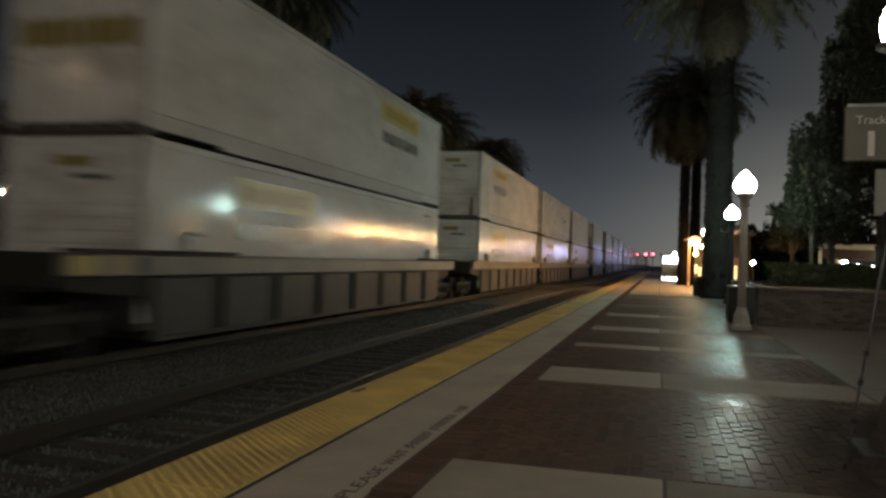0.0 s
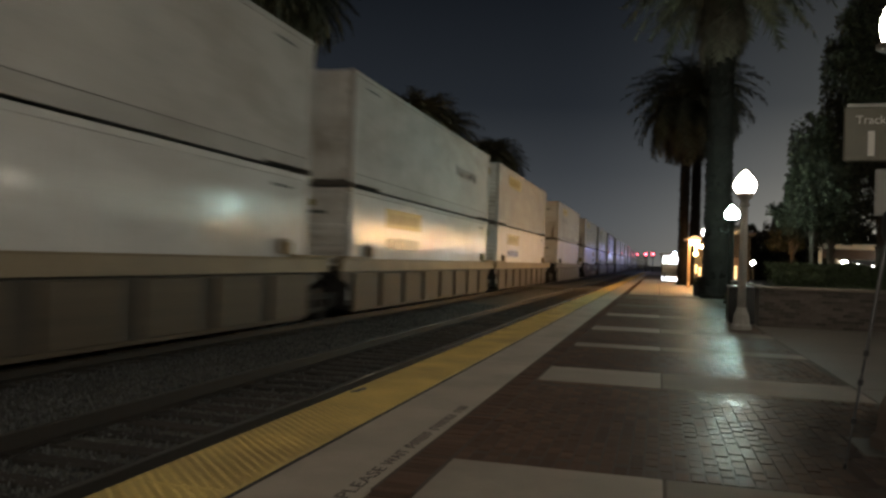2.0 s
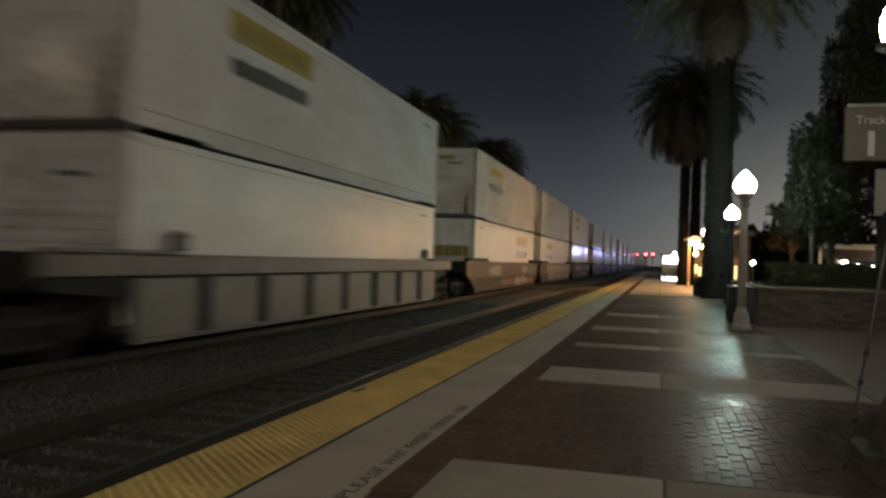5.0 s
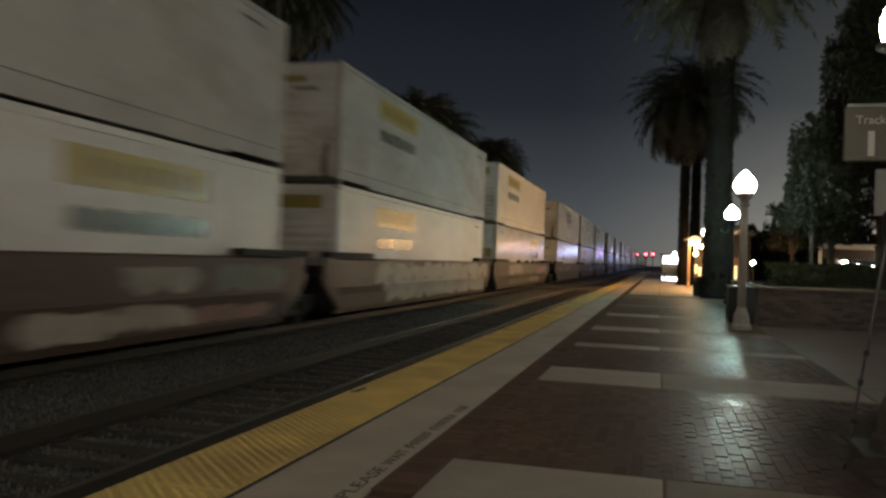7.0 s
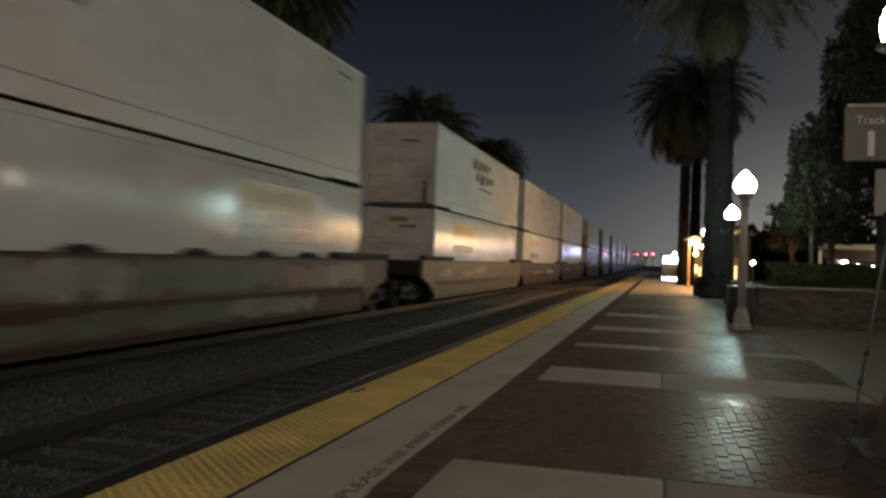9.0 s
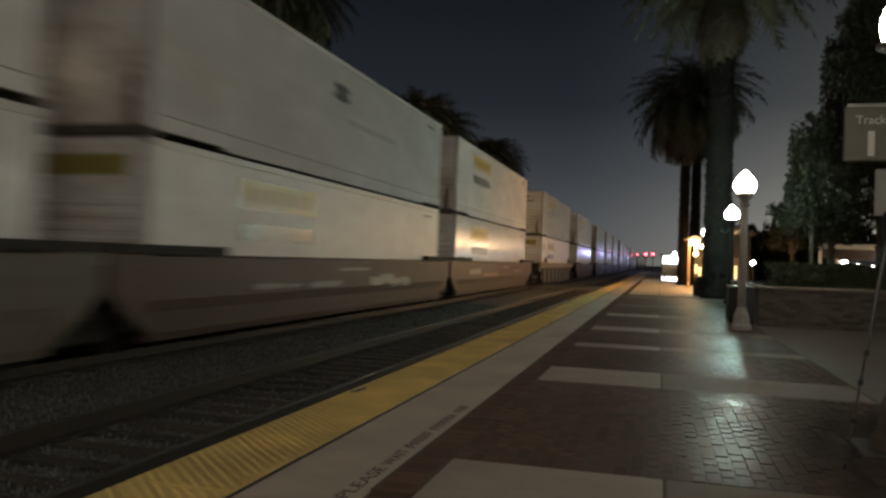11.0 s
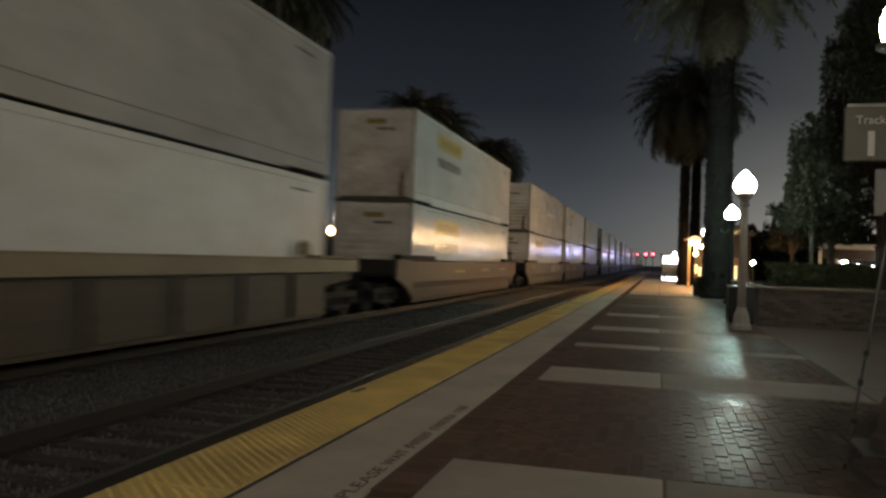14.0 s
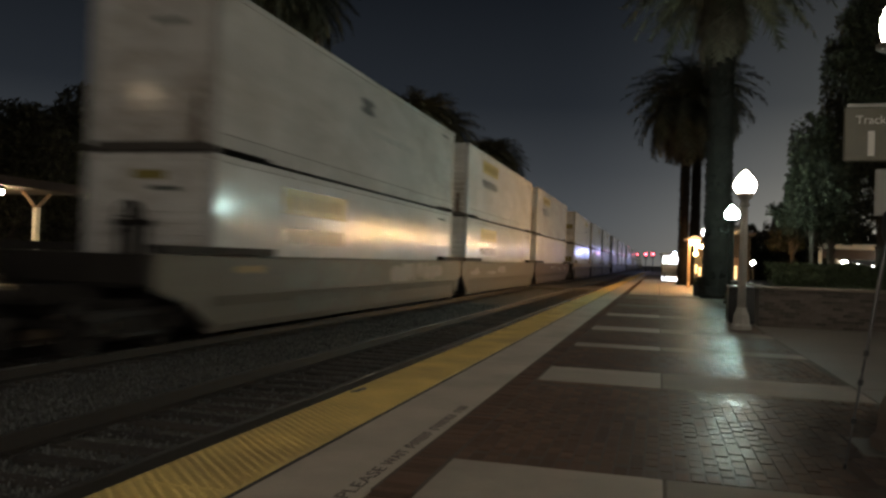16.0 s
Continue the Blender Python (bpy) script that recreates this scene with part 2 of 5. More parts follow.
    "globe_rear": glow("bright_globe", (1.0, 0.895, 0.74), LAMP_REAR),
    "globe_cool": glow("cool_globe", (0.68, 1.0, 0.90), LAMP_COOL),
    "sodium": glow("sodium_lamp", (1.0, 0.64, 0.30), 340),
    "amber": glow("amber_lamp", (1.0, 0.74, 0.42), 800),
    "amber_tall": glow("tall_amber_lamp", (1.0, 0.74, 0.46), 90),
    "amber_bright": glow("bright_amber_lamp", (1.0, 0.62, 0.26), 16.0),
    "sodium_near": glow("near_sodium_lamp", (1.0, 0.54, 0.18), 1050),
    "kiosk_lamp": glow("kiosk_lamp", (1.0, 0.60, 0.28), 260),
    "wall_light": glow("white_wall_light", (1.0, 0.97, 0.88), 30),
    "blue_led": glow("blue_white_lamp", (0.40, 0.48, 1.0), 380),
    "shelter_light": glow("shelter_light", (0.92, 0.96, 1.0), 6),
    "red": glow("red_signal", (1.0, 0.10, 0.14), 12),
    "headlight": glow("headlight", (1.0, 0.95, 0.88), 25),
    "window_light": glow("lit_window", (1.0, 0.62, 0.25), 1.5),
}


# ---------------------------------------------------------------- shaping helpers
def mesh(name, bm, material, smooth=False):
    me = bpy.data.meshes.new(name)
    bm.normal_update()
    bm.to_mesh(me)
    bm.free()
    me.materials.append(material)
    if smooth:
        for p in me.polygons:
            p.use_smooth = True
    return me


def part(name, bm, material, parent=None, label="", at=None, smooth=False):
    """One mesh object under a thing or a part."""
    me = bm if isinstance(bm, bpy.types.Mesh) else mesh(name, bm, material, smooth)
    ob = new(name, me)
    if parent:
        ob.parent = parent
    if at is not None:
        ob.matrix_basis = at
    if label:
        ob["label"] = label
    return ob


def thing(name, label, category, group="", kind="", at=None):
    ob = new(name)
    if at is not None:
        ob.matrix_basis = at
    return tagged(ob, label, category, group, kind)


def box(bm, x0, x1, y0, y1, z0, z1, bevel=0.0, seg=1):
    m = Matrix.LocRotScale(((x0 + x1) / 2, (y0 + y1) / 2, (z0 + z1) / 2), None, (x1 - x0, y1 - y0, z1 - z0))
    vs = bmesh.ops.create_cube(bm, size=1.0, matrix=m)["verts"]
    if bevel:
        es = list({e for v in vs for e in v.link_edges})
        bmesh.ops.bevel(bm, geom=es, offset=bevel, segments=seg, affect="EDGES", profile=0.5)
    return bm


def boxes(*rows, bevel=0.0):
    bm = bmesh.new()
    for r in rows:
        box(bm, *r, bevel=bevel)
    return bm


def lathe(bm, profile, seg=16, at=(0, 0, 0), cap=True):
    """Turns (radius, height) pairs about a vertical axis."""
    rings = []
    for r, z in profile:
        rings.append([bm.verts.new((at[0] + r * math.cos(2 * math.pi * i / seg), at[1] + r * math.sin(2 * math.pi * i / seg), at[2] + z))
                      for i in range(seg)])
    for a, b in zip(rings, rings[1:]):
        for i in range(seg):
            j = (i + 1) % seg
            bm.faces.new((a[i], a[j], b[j], b[i]))
    if cap:
        bm.faces.new(list(reversed(rings[0])))
        bm.faces.new(rings[-1])
    return bm


def tube(bm, pts, radii, seg=8):
    """A tapering round bar along points."""
    rings = []
    pts = [Vector(p) for p in pts]
    for i, p in enumerate(pts):
        d = (pts[min(i + 1, len(pts) - 1)] - pts[max(i - 1, 0)]).normalized()
        q = d.to_track_quat("Z", "Y")
        r = radii[i] if isinstance(radii, (list, tuple)) else radii
        rings.append([bm.verts.new(p + q @ Vector((r * math.cos(2 * math.pi * k / seg), r * math.sin(2 * math.pi * k / seg), 0)))
                      for k in range(seg)])
    for a, b in zip(rings, rings[1:]):
        for i in range(seg):
            j = (i + 1) % seg
            bm.faces.new((a[i], a[j], b[j], b[i]))
    bm.faces.new(list(reversed(rings[0])))
    bm.faces.new(rings[-1])
    return bm


def prism(bm, outline, y0, y1):
    """An outline of (x, z), drawn out along y."""
    a = [bm.verts.new((x, y0, z)) for x, z in outline]
    b = [bm.verts.new((x, y1, z)) for x, z in outline]
    n = len(a)
    for i in range(n):
        j = (i + 1) % n
        bm.faces.new((a[i], b[i], b[j], a[j]))
    bm.faces.new(a)
    bm.faces.new(list(reversed(b)))
    bmesh.ops.recalc_face_normals(bm, faces=bm.faces[:])
    return bm


def bars(bm, x, y0, y1, z0, z1, n, t, rng):
    """Unreadable lettering: a row of short upright bars lying on the plane x."""
    step = (y1 - y0) / n
    for i in range(n):
        w = step * rng.uniform(0.55, 0.8)
        lo = z0 + (z1 - z0) * rng.choice((0, 0, 0.1))
        box(bm, x - t, x + t, y0 + i * step, y0 + i * step + w, lo, z1 - (z1 - z0) * rng.choice((0, 0, 0.12)))
    return bm


# ---------------------------------------------------------------- ground and tracks
RAIL_Z = -0.35
TRACKS = (-4.40, -8.60)
rng = random.Random(7)


def ground():
    bm = bmesh.new()
    s = 2500
    f = bm.faces.new([bm.verts.new(p) for p in ((-s, -s, -0.78), (s, -s, -0.78), (s, s, -0.78), (-s, s, -0.78))])
    ob = part("ground", bm, M["earth"])
    tagged(ob, "dark dry earth under the tracks and platforms", "ground", kind="structure")
    # ballast bed with a shoulder beyond the far track
    bm = bmesh.new()
    ys = [-40 + 0.35 * i for i in range(260)] + [52 + 8 * i for i in range(60)]
    xs = [-11.4, -10.6, -9.9, -9.3, -8.9, -8.6, -8.3, -7.9, -7.3, -7.0, -6.6, -6.3, -6.0, -5.6, -5.2, -4.8, -4.4, -4.0, -3.6, -3.3, -3.0, -2.7]
    grid = []
    for y in ys:
        row = []
        for x in xs:
            z = RAIL_Z - 0.20
            if x < -10.2:
                z -= 0.22 * min(1, (-10.2 - x) / 0.8)
            mid = abs(x + 6.5)
            if mid < 0.9:
                z += 0.04
            if y < 60:
                z += 0.035 * noise.noise((x * 1.7, y * 1.7, 0))
            row.append(bm.verts.new((x, y, z)))
        grid.append(row)
    for a, b in zip(grid, grid[1:]):
        for i in range(len(xs) - 1):
            bm.faces.new((a[i], a[i + 1], b[i + 1], b[i]))
    ob = part("ballast_bed", bm, M["ballast"], smooth=True)
    tagged(ob, "bed of dark crushed stone under the rails", "ballast", kind="structure")


def ballast_stones():
    """Loose crushed stone lying on the bed."""
    verts, faces = [], []
    r = random.Random(3)
    for _ in range(38000):
        y = 4.5 + 26 * r.random() ** 1.7
        x = r.uniform(-10.2, -2.75)
        z = RAIL_Z - 0.185 + r.uniform(-0.02, 0.02)
        if abs(x + 6.5) < 0.9:
            z += 0.045
        s = r.uniform(0.010, 0.022)
        n = len(verts)
        a0 = r.uniform(0, 6.28)
        for k in range(4):
            a = a0 + k * 1.57 + r.uniform(-0.4, 0.4)
            q = s * r.uniform(0.7, 1.25)
            verts.append((x + q * math.cos(a), y + q * math.sin(a), z - 0.02))
        for k in range(3):
            a = a0 + 0.6 + k * 2.09
            q = s * r.uniform(0.35, 0.7)
            verts.append((x + q * math.cos(a), y + q * math.sin(a), z + s * r.uniform(0.5, 1.0)))
        faces += [(n + 4, n + 5, n + 6), (n, n + 1, n + 4), (n + 1, n + 5, n + 4), (n + 1, n + 2, n + 5), (n + 2, n + 3, n + 6),
                  (n + 2, n + 6, n + 5), (n + 3, n, n + 4), (n + 3, n + 4, n + 6)]
    me = bpy.data.meshes.new("ballast_stones")
    me.from_pydata(verts, [], faces)
    me.materials.append(M["stone"])
    tagged(new("ballast_stones", me), "loose grey crushed stone between the rails", "ballast", kind="stuff")


def track(x, label, name):
    t = thing(name, label, "railway track", kind="structure", at=pose(x, 0, 0))
    zt = RAIL_Z
    for side in (-0.7525, 0.7525):
        bm = bmesh.new()
        prism(bm, [(side - 0.07, zt - 0.165), (side + 0.07, zt - 0.165), (side + 0.07, zt - 0.15), (side + 0.012, zt - 0.135),
                   (side + 0.012, zt - 0.04), (side + 0.034, zt - 0.034), (side + 0.034, zt - 0.003), (side - 0.034, zt - 0.003),
                   (side - 0.034, zt - 0.034), (side - 0.012, zt - 0.04), (side - 0.012, zt - 0.135), (side - 0.07, zt - 0.15)], -40, 480)
        part("rail", bm, M["rail"], t)
        bm = bmesh.new()
        prism(bm, [(side - 0.030, zt - 0.004), (side + 0.030, zt - 0.004), (side + 0.026, zt + 0.002), (side - 0.026, zt + 0.002)], -40, 480)
        part("rail_head", bm, M["railhead" if x < -6 else "dull_railhead"], t, "worn steel running surface")
    r = random.Random(int(-x * 10))
    shapes = []
    for k in range(4):
        bm = boxes((-1.30, 1.30, -0.115, 0.115, zt - 0.30, zt - 0.165), bevel=0.012)
        for v in bm.verts:
            v.co += Vector((r.uniform(-0.015, 0.015), r.uniform(-0.008, 0.008), r.uniform(-0.006, 0.004)))
        shapes.append(mesh("tie", bm, M["tie"]))
    plate = mesh("tie_plate", boxes((-0.13, 0.13, -0.09, 0.09, zt - 0.167, zt - 0.148), bevel=0.004), M["rail"])
    rest = bmesh.new()
    i = 0
    y = -6.0
    while y < 130:
        if 3 < y < 62:
            tie = part("tie", shapes[i % 4], None, t, at=pose(r.uniform(-0.03, 0.03), y, r.uniform(-0.006, 0.006), 0, 0, r.uniform(-0.8, 0.8)))
            if y < 22 and x > -6:
                for sx in (-0.7525, 0.7525):
                    part("tie_plate", plate, None, tie, at=pose(sx, 0, 0))
        else:
            box(rest, -1.3, 1.3, y - 0.115, y + 0.115, zt - 0.30, zt - 0.165)
        y += 0.50 + r.uniform(-0.015, 0.015)
        i += 1
    ob = part("far_ties", rest, M["tie"], t)
    ob["kind"] = "stuff"


# ---------------------------------------------------------------- platform
BANDS = ((-8.0, 4.78), (8.30, 9.45), (11.95, 12.50), (15.10, 16.05), (19.4, 20.4), (24.2, 25.2), (30.5, 31.5), (34.0, 72.0))   # concrete bands across the brick
BX0, BX1 = -1.18, 2.02


def platform():
    slab = boxes((-2.60, 60, -30, 160, -0.76, -0.06))
    tagged(part("platform_slab", slab, M["concrete"]), "grey concrete base of the station platform", "platform", kind="structure")
    # edge course: yellow warning strip and a plain concrete strip
    p = thing("platform_edge", "pale concrete platform edge beside the yellow warning strip", "pavement", kind="structure")
    y = -12.0
    r = random.Random(11)
    while y < 150:
        n = 3.05 if y < 70 else 30
        part("edge_slab", boxes((-2.012, -1.427, y + 0.006, y + n - 0.006, -0.06, 0.0), bevel=0.003), M["concrete_edge"], p)
        y += n
    part("joint_seal", boxes((-2.0455, -2.0125, -12, 150, -0.06, -0.002)), M["rubber"], p, "dark sealed joint")
    tac = thing("tactile_strip", "worn yellow tactile warning strip along the platform edge", "tactile paving", kind="structure")
    y = -12.2
    while y < 150:
        n = 1.22 if y < 60 else 15
        part("tactile_tile", boxes((-2.655, -2.046, y + 0.003, y + n - 0.003, -0.058, 0.004 + r.uniform(-0.0015, 0.0015)), bevel=0.004), M["tactile"], tac)
        y += n
    bm = bmesh.new()
    bm.faces.new([bm.verts.new((-2.56 + 0.05 * math.cos(k * 0.5236) * r.uniform(0.6, 1.2), 6.78 + 0.17 * math.sin(k * 0.5236) * r.uniform(0.4, 1.2), 0.0135)) for k in range(12)])
    part("tar_stain", bm, M["ink"], tac, "dark tar stain")
    # domes
    verts, faces = [], []
    for i in range(14):
        x = -2.655 + 0.031 + i * 0.042
        for j in range(262):
            yy = 3.2 + j * 0.084 + (i % 2) * 0.042
            n = len(verts)
            for rr, zz in ((0.021, 0.003), (0.012, 0.013)):
                for k in range(6):
                    verts.append((x + rr * math.cos(k * 1.047), yy + rr * math.sin(k * 1.047), zz))
            faces += [(n + k, n + (k + 1) % 6, n + 6 + (k + 1) % 6, n + 6 + k) for k in range(6)]
            faces.append(tuple(n + 6 + k for k in range(6)))
    me = bpy.data.meshes.new("tactile_domes")
    me.from_pydata(verts, [], faces)
    me.materials.append(M["tactile"])
    d = new("tactile_domes", me)
    d.parent = tac
    d["kind"] = "stuff"
    # concrete: bands across the brick, and the plain field beyond it
    c = thing("concrete_paving", "worn concrete bands between fields of brick paving", "pavement", kind="structure")
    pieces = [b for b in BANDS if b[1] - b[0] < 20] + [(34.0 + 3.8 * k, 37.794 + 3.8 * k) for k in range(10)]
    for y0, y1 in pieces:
        # right-hand panels are darker: the post's shadow edge is put into their colour
        for x0, x1, m in ((BX0, 0.06, "concrete"), (0.075, BX1, "concrete_dark" if y0 < 33 else "concrete")):
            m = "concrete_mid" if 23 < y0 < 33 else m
            part("concrete_panel", boxes((x0, x1, y0, y1, -0.06, 0.0), bevel=0.006), M[m], c, "stained panel, darkened for the shadow on it" if m == "concrete_dark" else "")
    yy = -8.0
    for n in (8.0, 5.0, 4.29, 4.0, 4.6, 8, 12, 24, 40):
        x = BX1 + 0.01
        for w in (2.6, 2.6, 3.0, 20):
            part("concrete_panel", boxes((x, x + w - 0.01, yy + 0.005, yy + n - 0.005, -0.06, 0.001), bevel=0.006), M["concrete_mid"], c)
            x += w
        yy += n


def brick_shape(lx, ly, material):
    bm = bmesh.new()
    hx, hy, c = lx / 2, ly / 2, 0.004
    lo = [bm.verts.new(p) for p in ((-hx, -hy, -0.05), (hx, -hy, -0.05), (hx, hy, -0.05), (-hx, hy, -0.05))]
    mi = [bm.verts.new((v.co.x, v.co.y, -0.02)) for v in lo]
    up = [bm.verts.new((v.co.x * (hx - c) / hx, v.co.y * (hy - c) / hy, 0)) for v in lo]
    for a, b in ((lo, mi), (mi, up)):
        for i in range(4):
            j = (i + 1) % 4
            bm.faces.new((a[i], a[j], b[j], b[i]))
    bm.faces.new(up)
    return mesh("brick", bm, M[material])


def brick_paving():
    field = thing("brick_paving", "worn glossy red-brown brick paving on the platform", "brick paving", kind="structure")
    tagged(part("brick_bedding", boxes((BX0 - 0.25, BX1 + 0.005, 4.0, 110, -0.063, -0.0035)), M["joint_sand"], field), kind="stuff")
    tagged(part("mortar_bed", boxes((BX0, 0.45, 4.785, 4.962, -0.05, -0.0042)), M["concrete"], field, "pale mortar joints"), kind="stuff")
    bw, bl = 0.087, 0.176     # brick module with its joint
    long_y, long_x, sealed = brick_shape(bw - 0.005, bl - 0.005, "brick"), brick_shape(0.206, bw - 0.005, "brick"), brick_shape(bw - 0.005, bl - 0.005, "sealed_brick")
    r = random.Random(5)
    laid = {"brick": ([], []), "sealed_brick": ([], [])}
    near = 0

    def lay(x, y, me, lx, ly):
        nonlocal near
        dz, ax, ay = r.uniform(-0.0022, 0.0022), r.gauss(0, 0.7), r.gauss(0, 0.7)
        sheen = x + r.uniform(-0.25, 0.25) > 0.12
        if 4.7 < y < 6.85 and near < 296:
            near += 1
            part("brick", sealed if sheen else me, None, field, at=pose(x, y, dz, ax, ay, r.uniform(-0.6, 0.6)))
            return
        m = pose(x, y, dz, ax, ay, r.uniform(-0.6, 0.6))
        verts, faces = laid["sealed_brick" if sheen else "brick"]
        n = len(verts)
        hx, hy, c = lx / 2, ly / 2, 0.004
        for a, b, z in ((hx, hy, -0.03), (hx - c if y < 30 else hx, hy - c if y < 30 else hy, 0)):
            for sx, sy in ((-1, -1), (1, -1), (1, 1), (-1, 1)):
                verts.append(m @ Vector((sx * a, sy * b, z)))
        faces.extend([(n, n + 1, n + 5, n + 4), (n + 1, n + 2, n + 6, n + 5), (n + 2, n + 3, n + 7, n + 6), (n + 3, n, n + 4, n + 7),
                      (n + 4, n + 5, n + 6, n + 7)])

    # border course beside the platform edge, bricks lying across
    y = -2.0
    while y < 72:
        lay(-1.303, y, long_x, 0.206, bw - 0.005)
        y += bw
    edges = BANDS
    for (a0, a1), (b0, b1) in zip(edges, edges[1:]):
        x, k = BX0 + bw / 2, 0
        while x < BX1 - 0.03:
            y0, y1 = a1 + 0.006, b0 - 0.006
            # a row on edge along each band
            lay(x, y0 + bl / 2, long_y, bw - 0.005, bl - 0.005)
            lay(x, y1 - bl / 2, long_y, bw - 0.005, bl - 0.005)
            y = y0 + 1.5 * bl + (bl / 2 if k % 2 else 0.0)
            while y < y1 - 1.5 * bl:
                lay(x, y, long_y, bw - 0.005, bl - 0.005)
                y += bl
            x += bw
            k += 1
    for key, (verts, faces) in laid.items():
        me = bpy.data.meshes.new("bricks")
        me.from_pydata(verts, [], faces)
        me.materials.append(M[key])
        ob = new("bricks", me)
        ob.parent = field
        ob["kind"] = "stuff"


def stencil():
    """Worn stencilled words along the platform edge; the worn-away ones as bars."""
    t = thing("stenciled_lettering", "worn dark stencilled letters on the concrete edge", "lettering", kind="structure")
    r = random.Random(17)
    for words, y0, y1 in (("PLEASE", 3.78, 4.41), ("WAIT", 4.47, 4.85)):
        me = text_mesh(words, 0.15, 0.001)
        me.materials.clear()
        me.materials.append(M["ink"])
        xs = [v.co.x for v in me.vertices]
        k = (y1 - y0) / (max(xs) - min(xs))
        for v in me.vertices:
            v.co.x, v.co.y = (v.co.x - min(xs)) * k, v.co.y * 0.74
        part("stenciled_word", me, None, t, at=pose(-1.472, y0, 0.0015, 0, 0, 90))
    y = 4.93
    for letters in (5, 6, 3):
        for k in range(letters):
            w = r.uniform(0.055, 0.085)
            bm = boxes((-1.55 + r.uniform(0, 0.02), -1.472, y, y + 0.018, -0.003, 0.0025), (-1.55, -1.472 - r.uniform(0, 0.03), y + w - 0.018, y + w, -0.003, 0.0025),
                       (-1.55, -1.535, y + 0.018, y + w - 0.018, -0.003, 0.0025))
            part("letter_bar", bm, M["ink"], t)
            y += w + 0.032
        y += 0.075


def crossing():
    """Concrete boards that carry a path over both tracks."""
    t = thing("track_crossing", "worn concrete boards of a path across the tracks", "level crossing", kind="structure")
    z = RAIL_Z - 0.012
    for c in TRACKS:
        for x0, x1 in ((c - 0.68, c + 0.68), (c + 0.80, c + 1.55), (c - 1.55, c - 0.80)):
            for k in range(3):
                y = 50.0 + k * 2.1
                part("crossing_panel", boxes((x0, x1, y + 0.01, y + 2.09, z - 0.14, z), bevel=0.01), M["concrete_mid"], t)
    part("crossing_panel", boxes((-7.04, -5.96, 50.0, 56.3, z - 0.14, z), bevel=0.01), M["concrete_mid"], t)


# ---------------------------------------------------------------- lamps
def lamp_post(globe, post, label, group="platform lamps", dish=0.17):
    t = thing("street_lamp", label, "street lamp", group)
    bm = bmesh.new()
    lathe(bm, [(0.20, 0.0), (0.20, 0.08), (0.165, 0.11), (0.145, 0.30), (0.115, 0.36), (0.09, 0.44)], 8)
    part("base", bm, M[post], t)
    bm = bmesh.new()
    lathe(bm, [(0.085, 0.44), (0.078, 1.2), (0.068, 2.3), (0.062, 2.45)], 12)
    part("shaft", bm, M[post], t, smooth=True)
    bm = bmesh.new()
    lathe(bm, [(0.062, 2.45), (0.10, 2.47), (0.10, 2.50), (0.075, 2.53), (0.085, 2.60), (0.15, 2.66), (0.165, 2.72), (dish - 0.004, 2.73), (dish, 2.746), (0.12, 2.746)], 20)
    part("collar", bm, M[post], t, smooth=True)
    bm = bmesh.new()
    lathe(bm, [(0.15, 2.747), (0.19, 2.79), (0.207, 2.86), (0.206, 2.92), (0.182, 2.99), (0.128, 3.065), (0.075, 3.125), (0.03, 3.175)], 16)
    part("globe", bm, M[globe], t, "glowing acorn-shaped glass globe", smooth=True)
    bm = bmesh.new()
    lathe(bm, [(0.03, 3.176), (0.022, 3.19), (0.012, 3.20), (0.004, 3.235)], 8)
    part("finial", bm, M[post], t)
    return t


def lamps():
    # wide dish added, unseen on the real post, to keep globe light off the bricks
    a = lamp_post("globe_warm", "brown_post", "brown station lamp post with a glowing warm acorn globe", dish=0.23)
    a.matrix_basis = pose(1.66, 6.20, 0) @ Matrix.Diagonal((1, 1, 1.027, 1))
    b = lamp_post("globe_white", "post", "grey station lamp post with a glowing white acorn globe")
    b.matrix_basis = pose(1.63, 17.1, 0)
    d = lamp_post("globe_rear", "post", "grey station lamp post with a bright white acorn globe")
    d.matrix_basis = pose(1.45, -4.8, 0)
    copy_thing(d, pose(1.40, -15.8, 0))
    e = lamp_post("globe_dim", "post", "far station lamp post with a dim white globe")
    e.matrix_basis = pose(2.0, 116.0, 0)
    copy_thing(e, pose(4.1, 146.0, 0))
    copy_thing(b, pose(-18.7, 27.0, 0))
    copy_thing(b, pose(2.17, 40.4, 0))
    c = lamp_post("globe_cool", "dark_post", "dark green lamp post with a glowing cool white globe")
    c.matrix_basis = pose(2.38, 29.0, 0) @ Matrix.Diagonal((1.12, 1.12, 1.055, 1))
    for dx in (-1, 1):
        bm = bmesh.new()
        tube(bm, [(0, 0, 2.35), (dx * 0.16, 0, 2.28), (dx * 0.30, 0, 2.36), (dx * 0.34, 0, 2.46)], 0.018, 6)
        part("scroll_arm", bm, M["dark_post"], c)


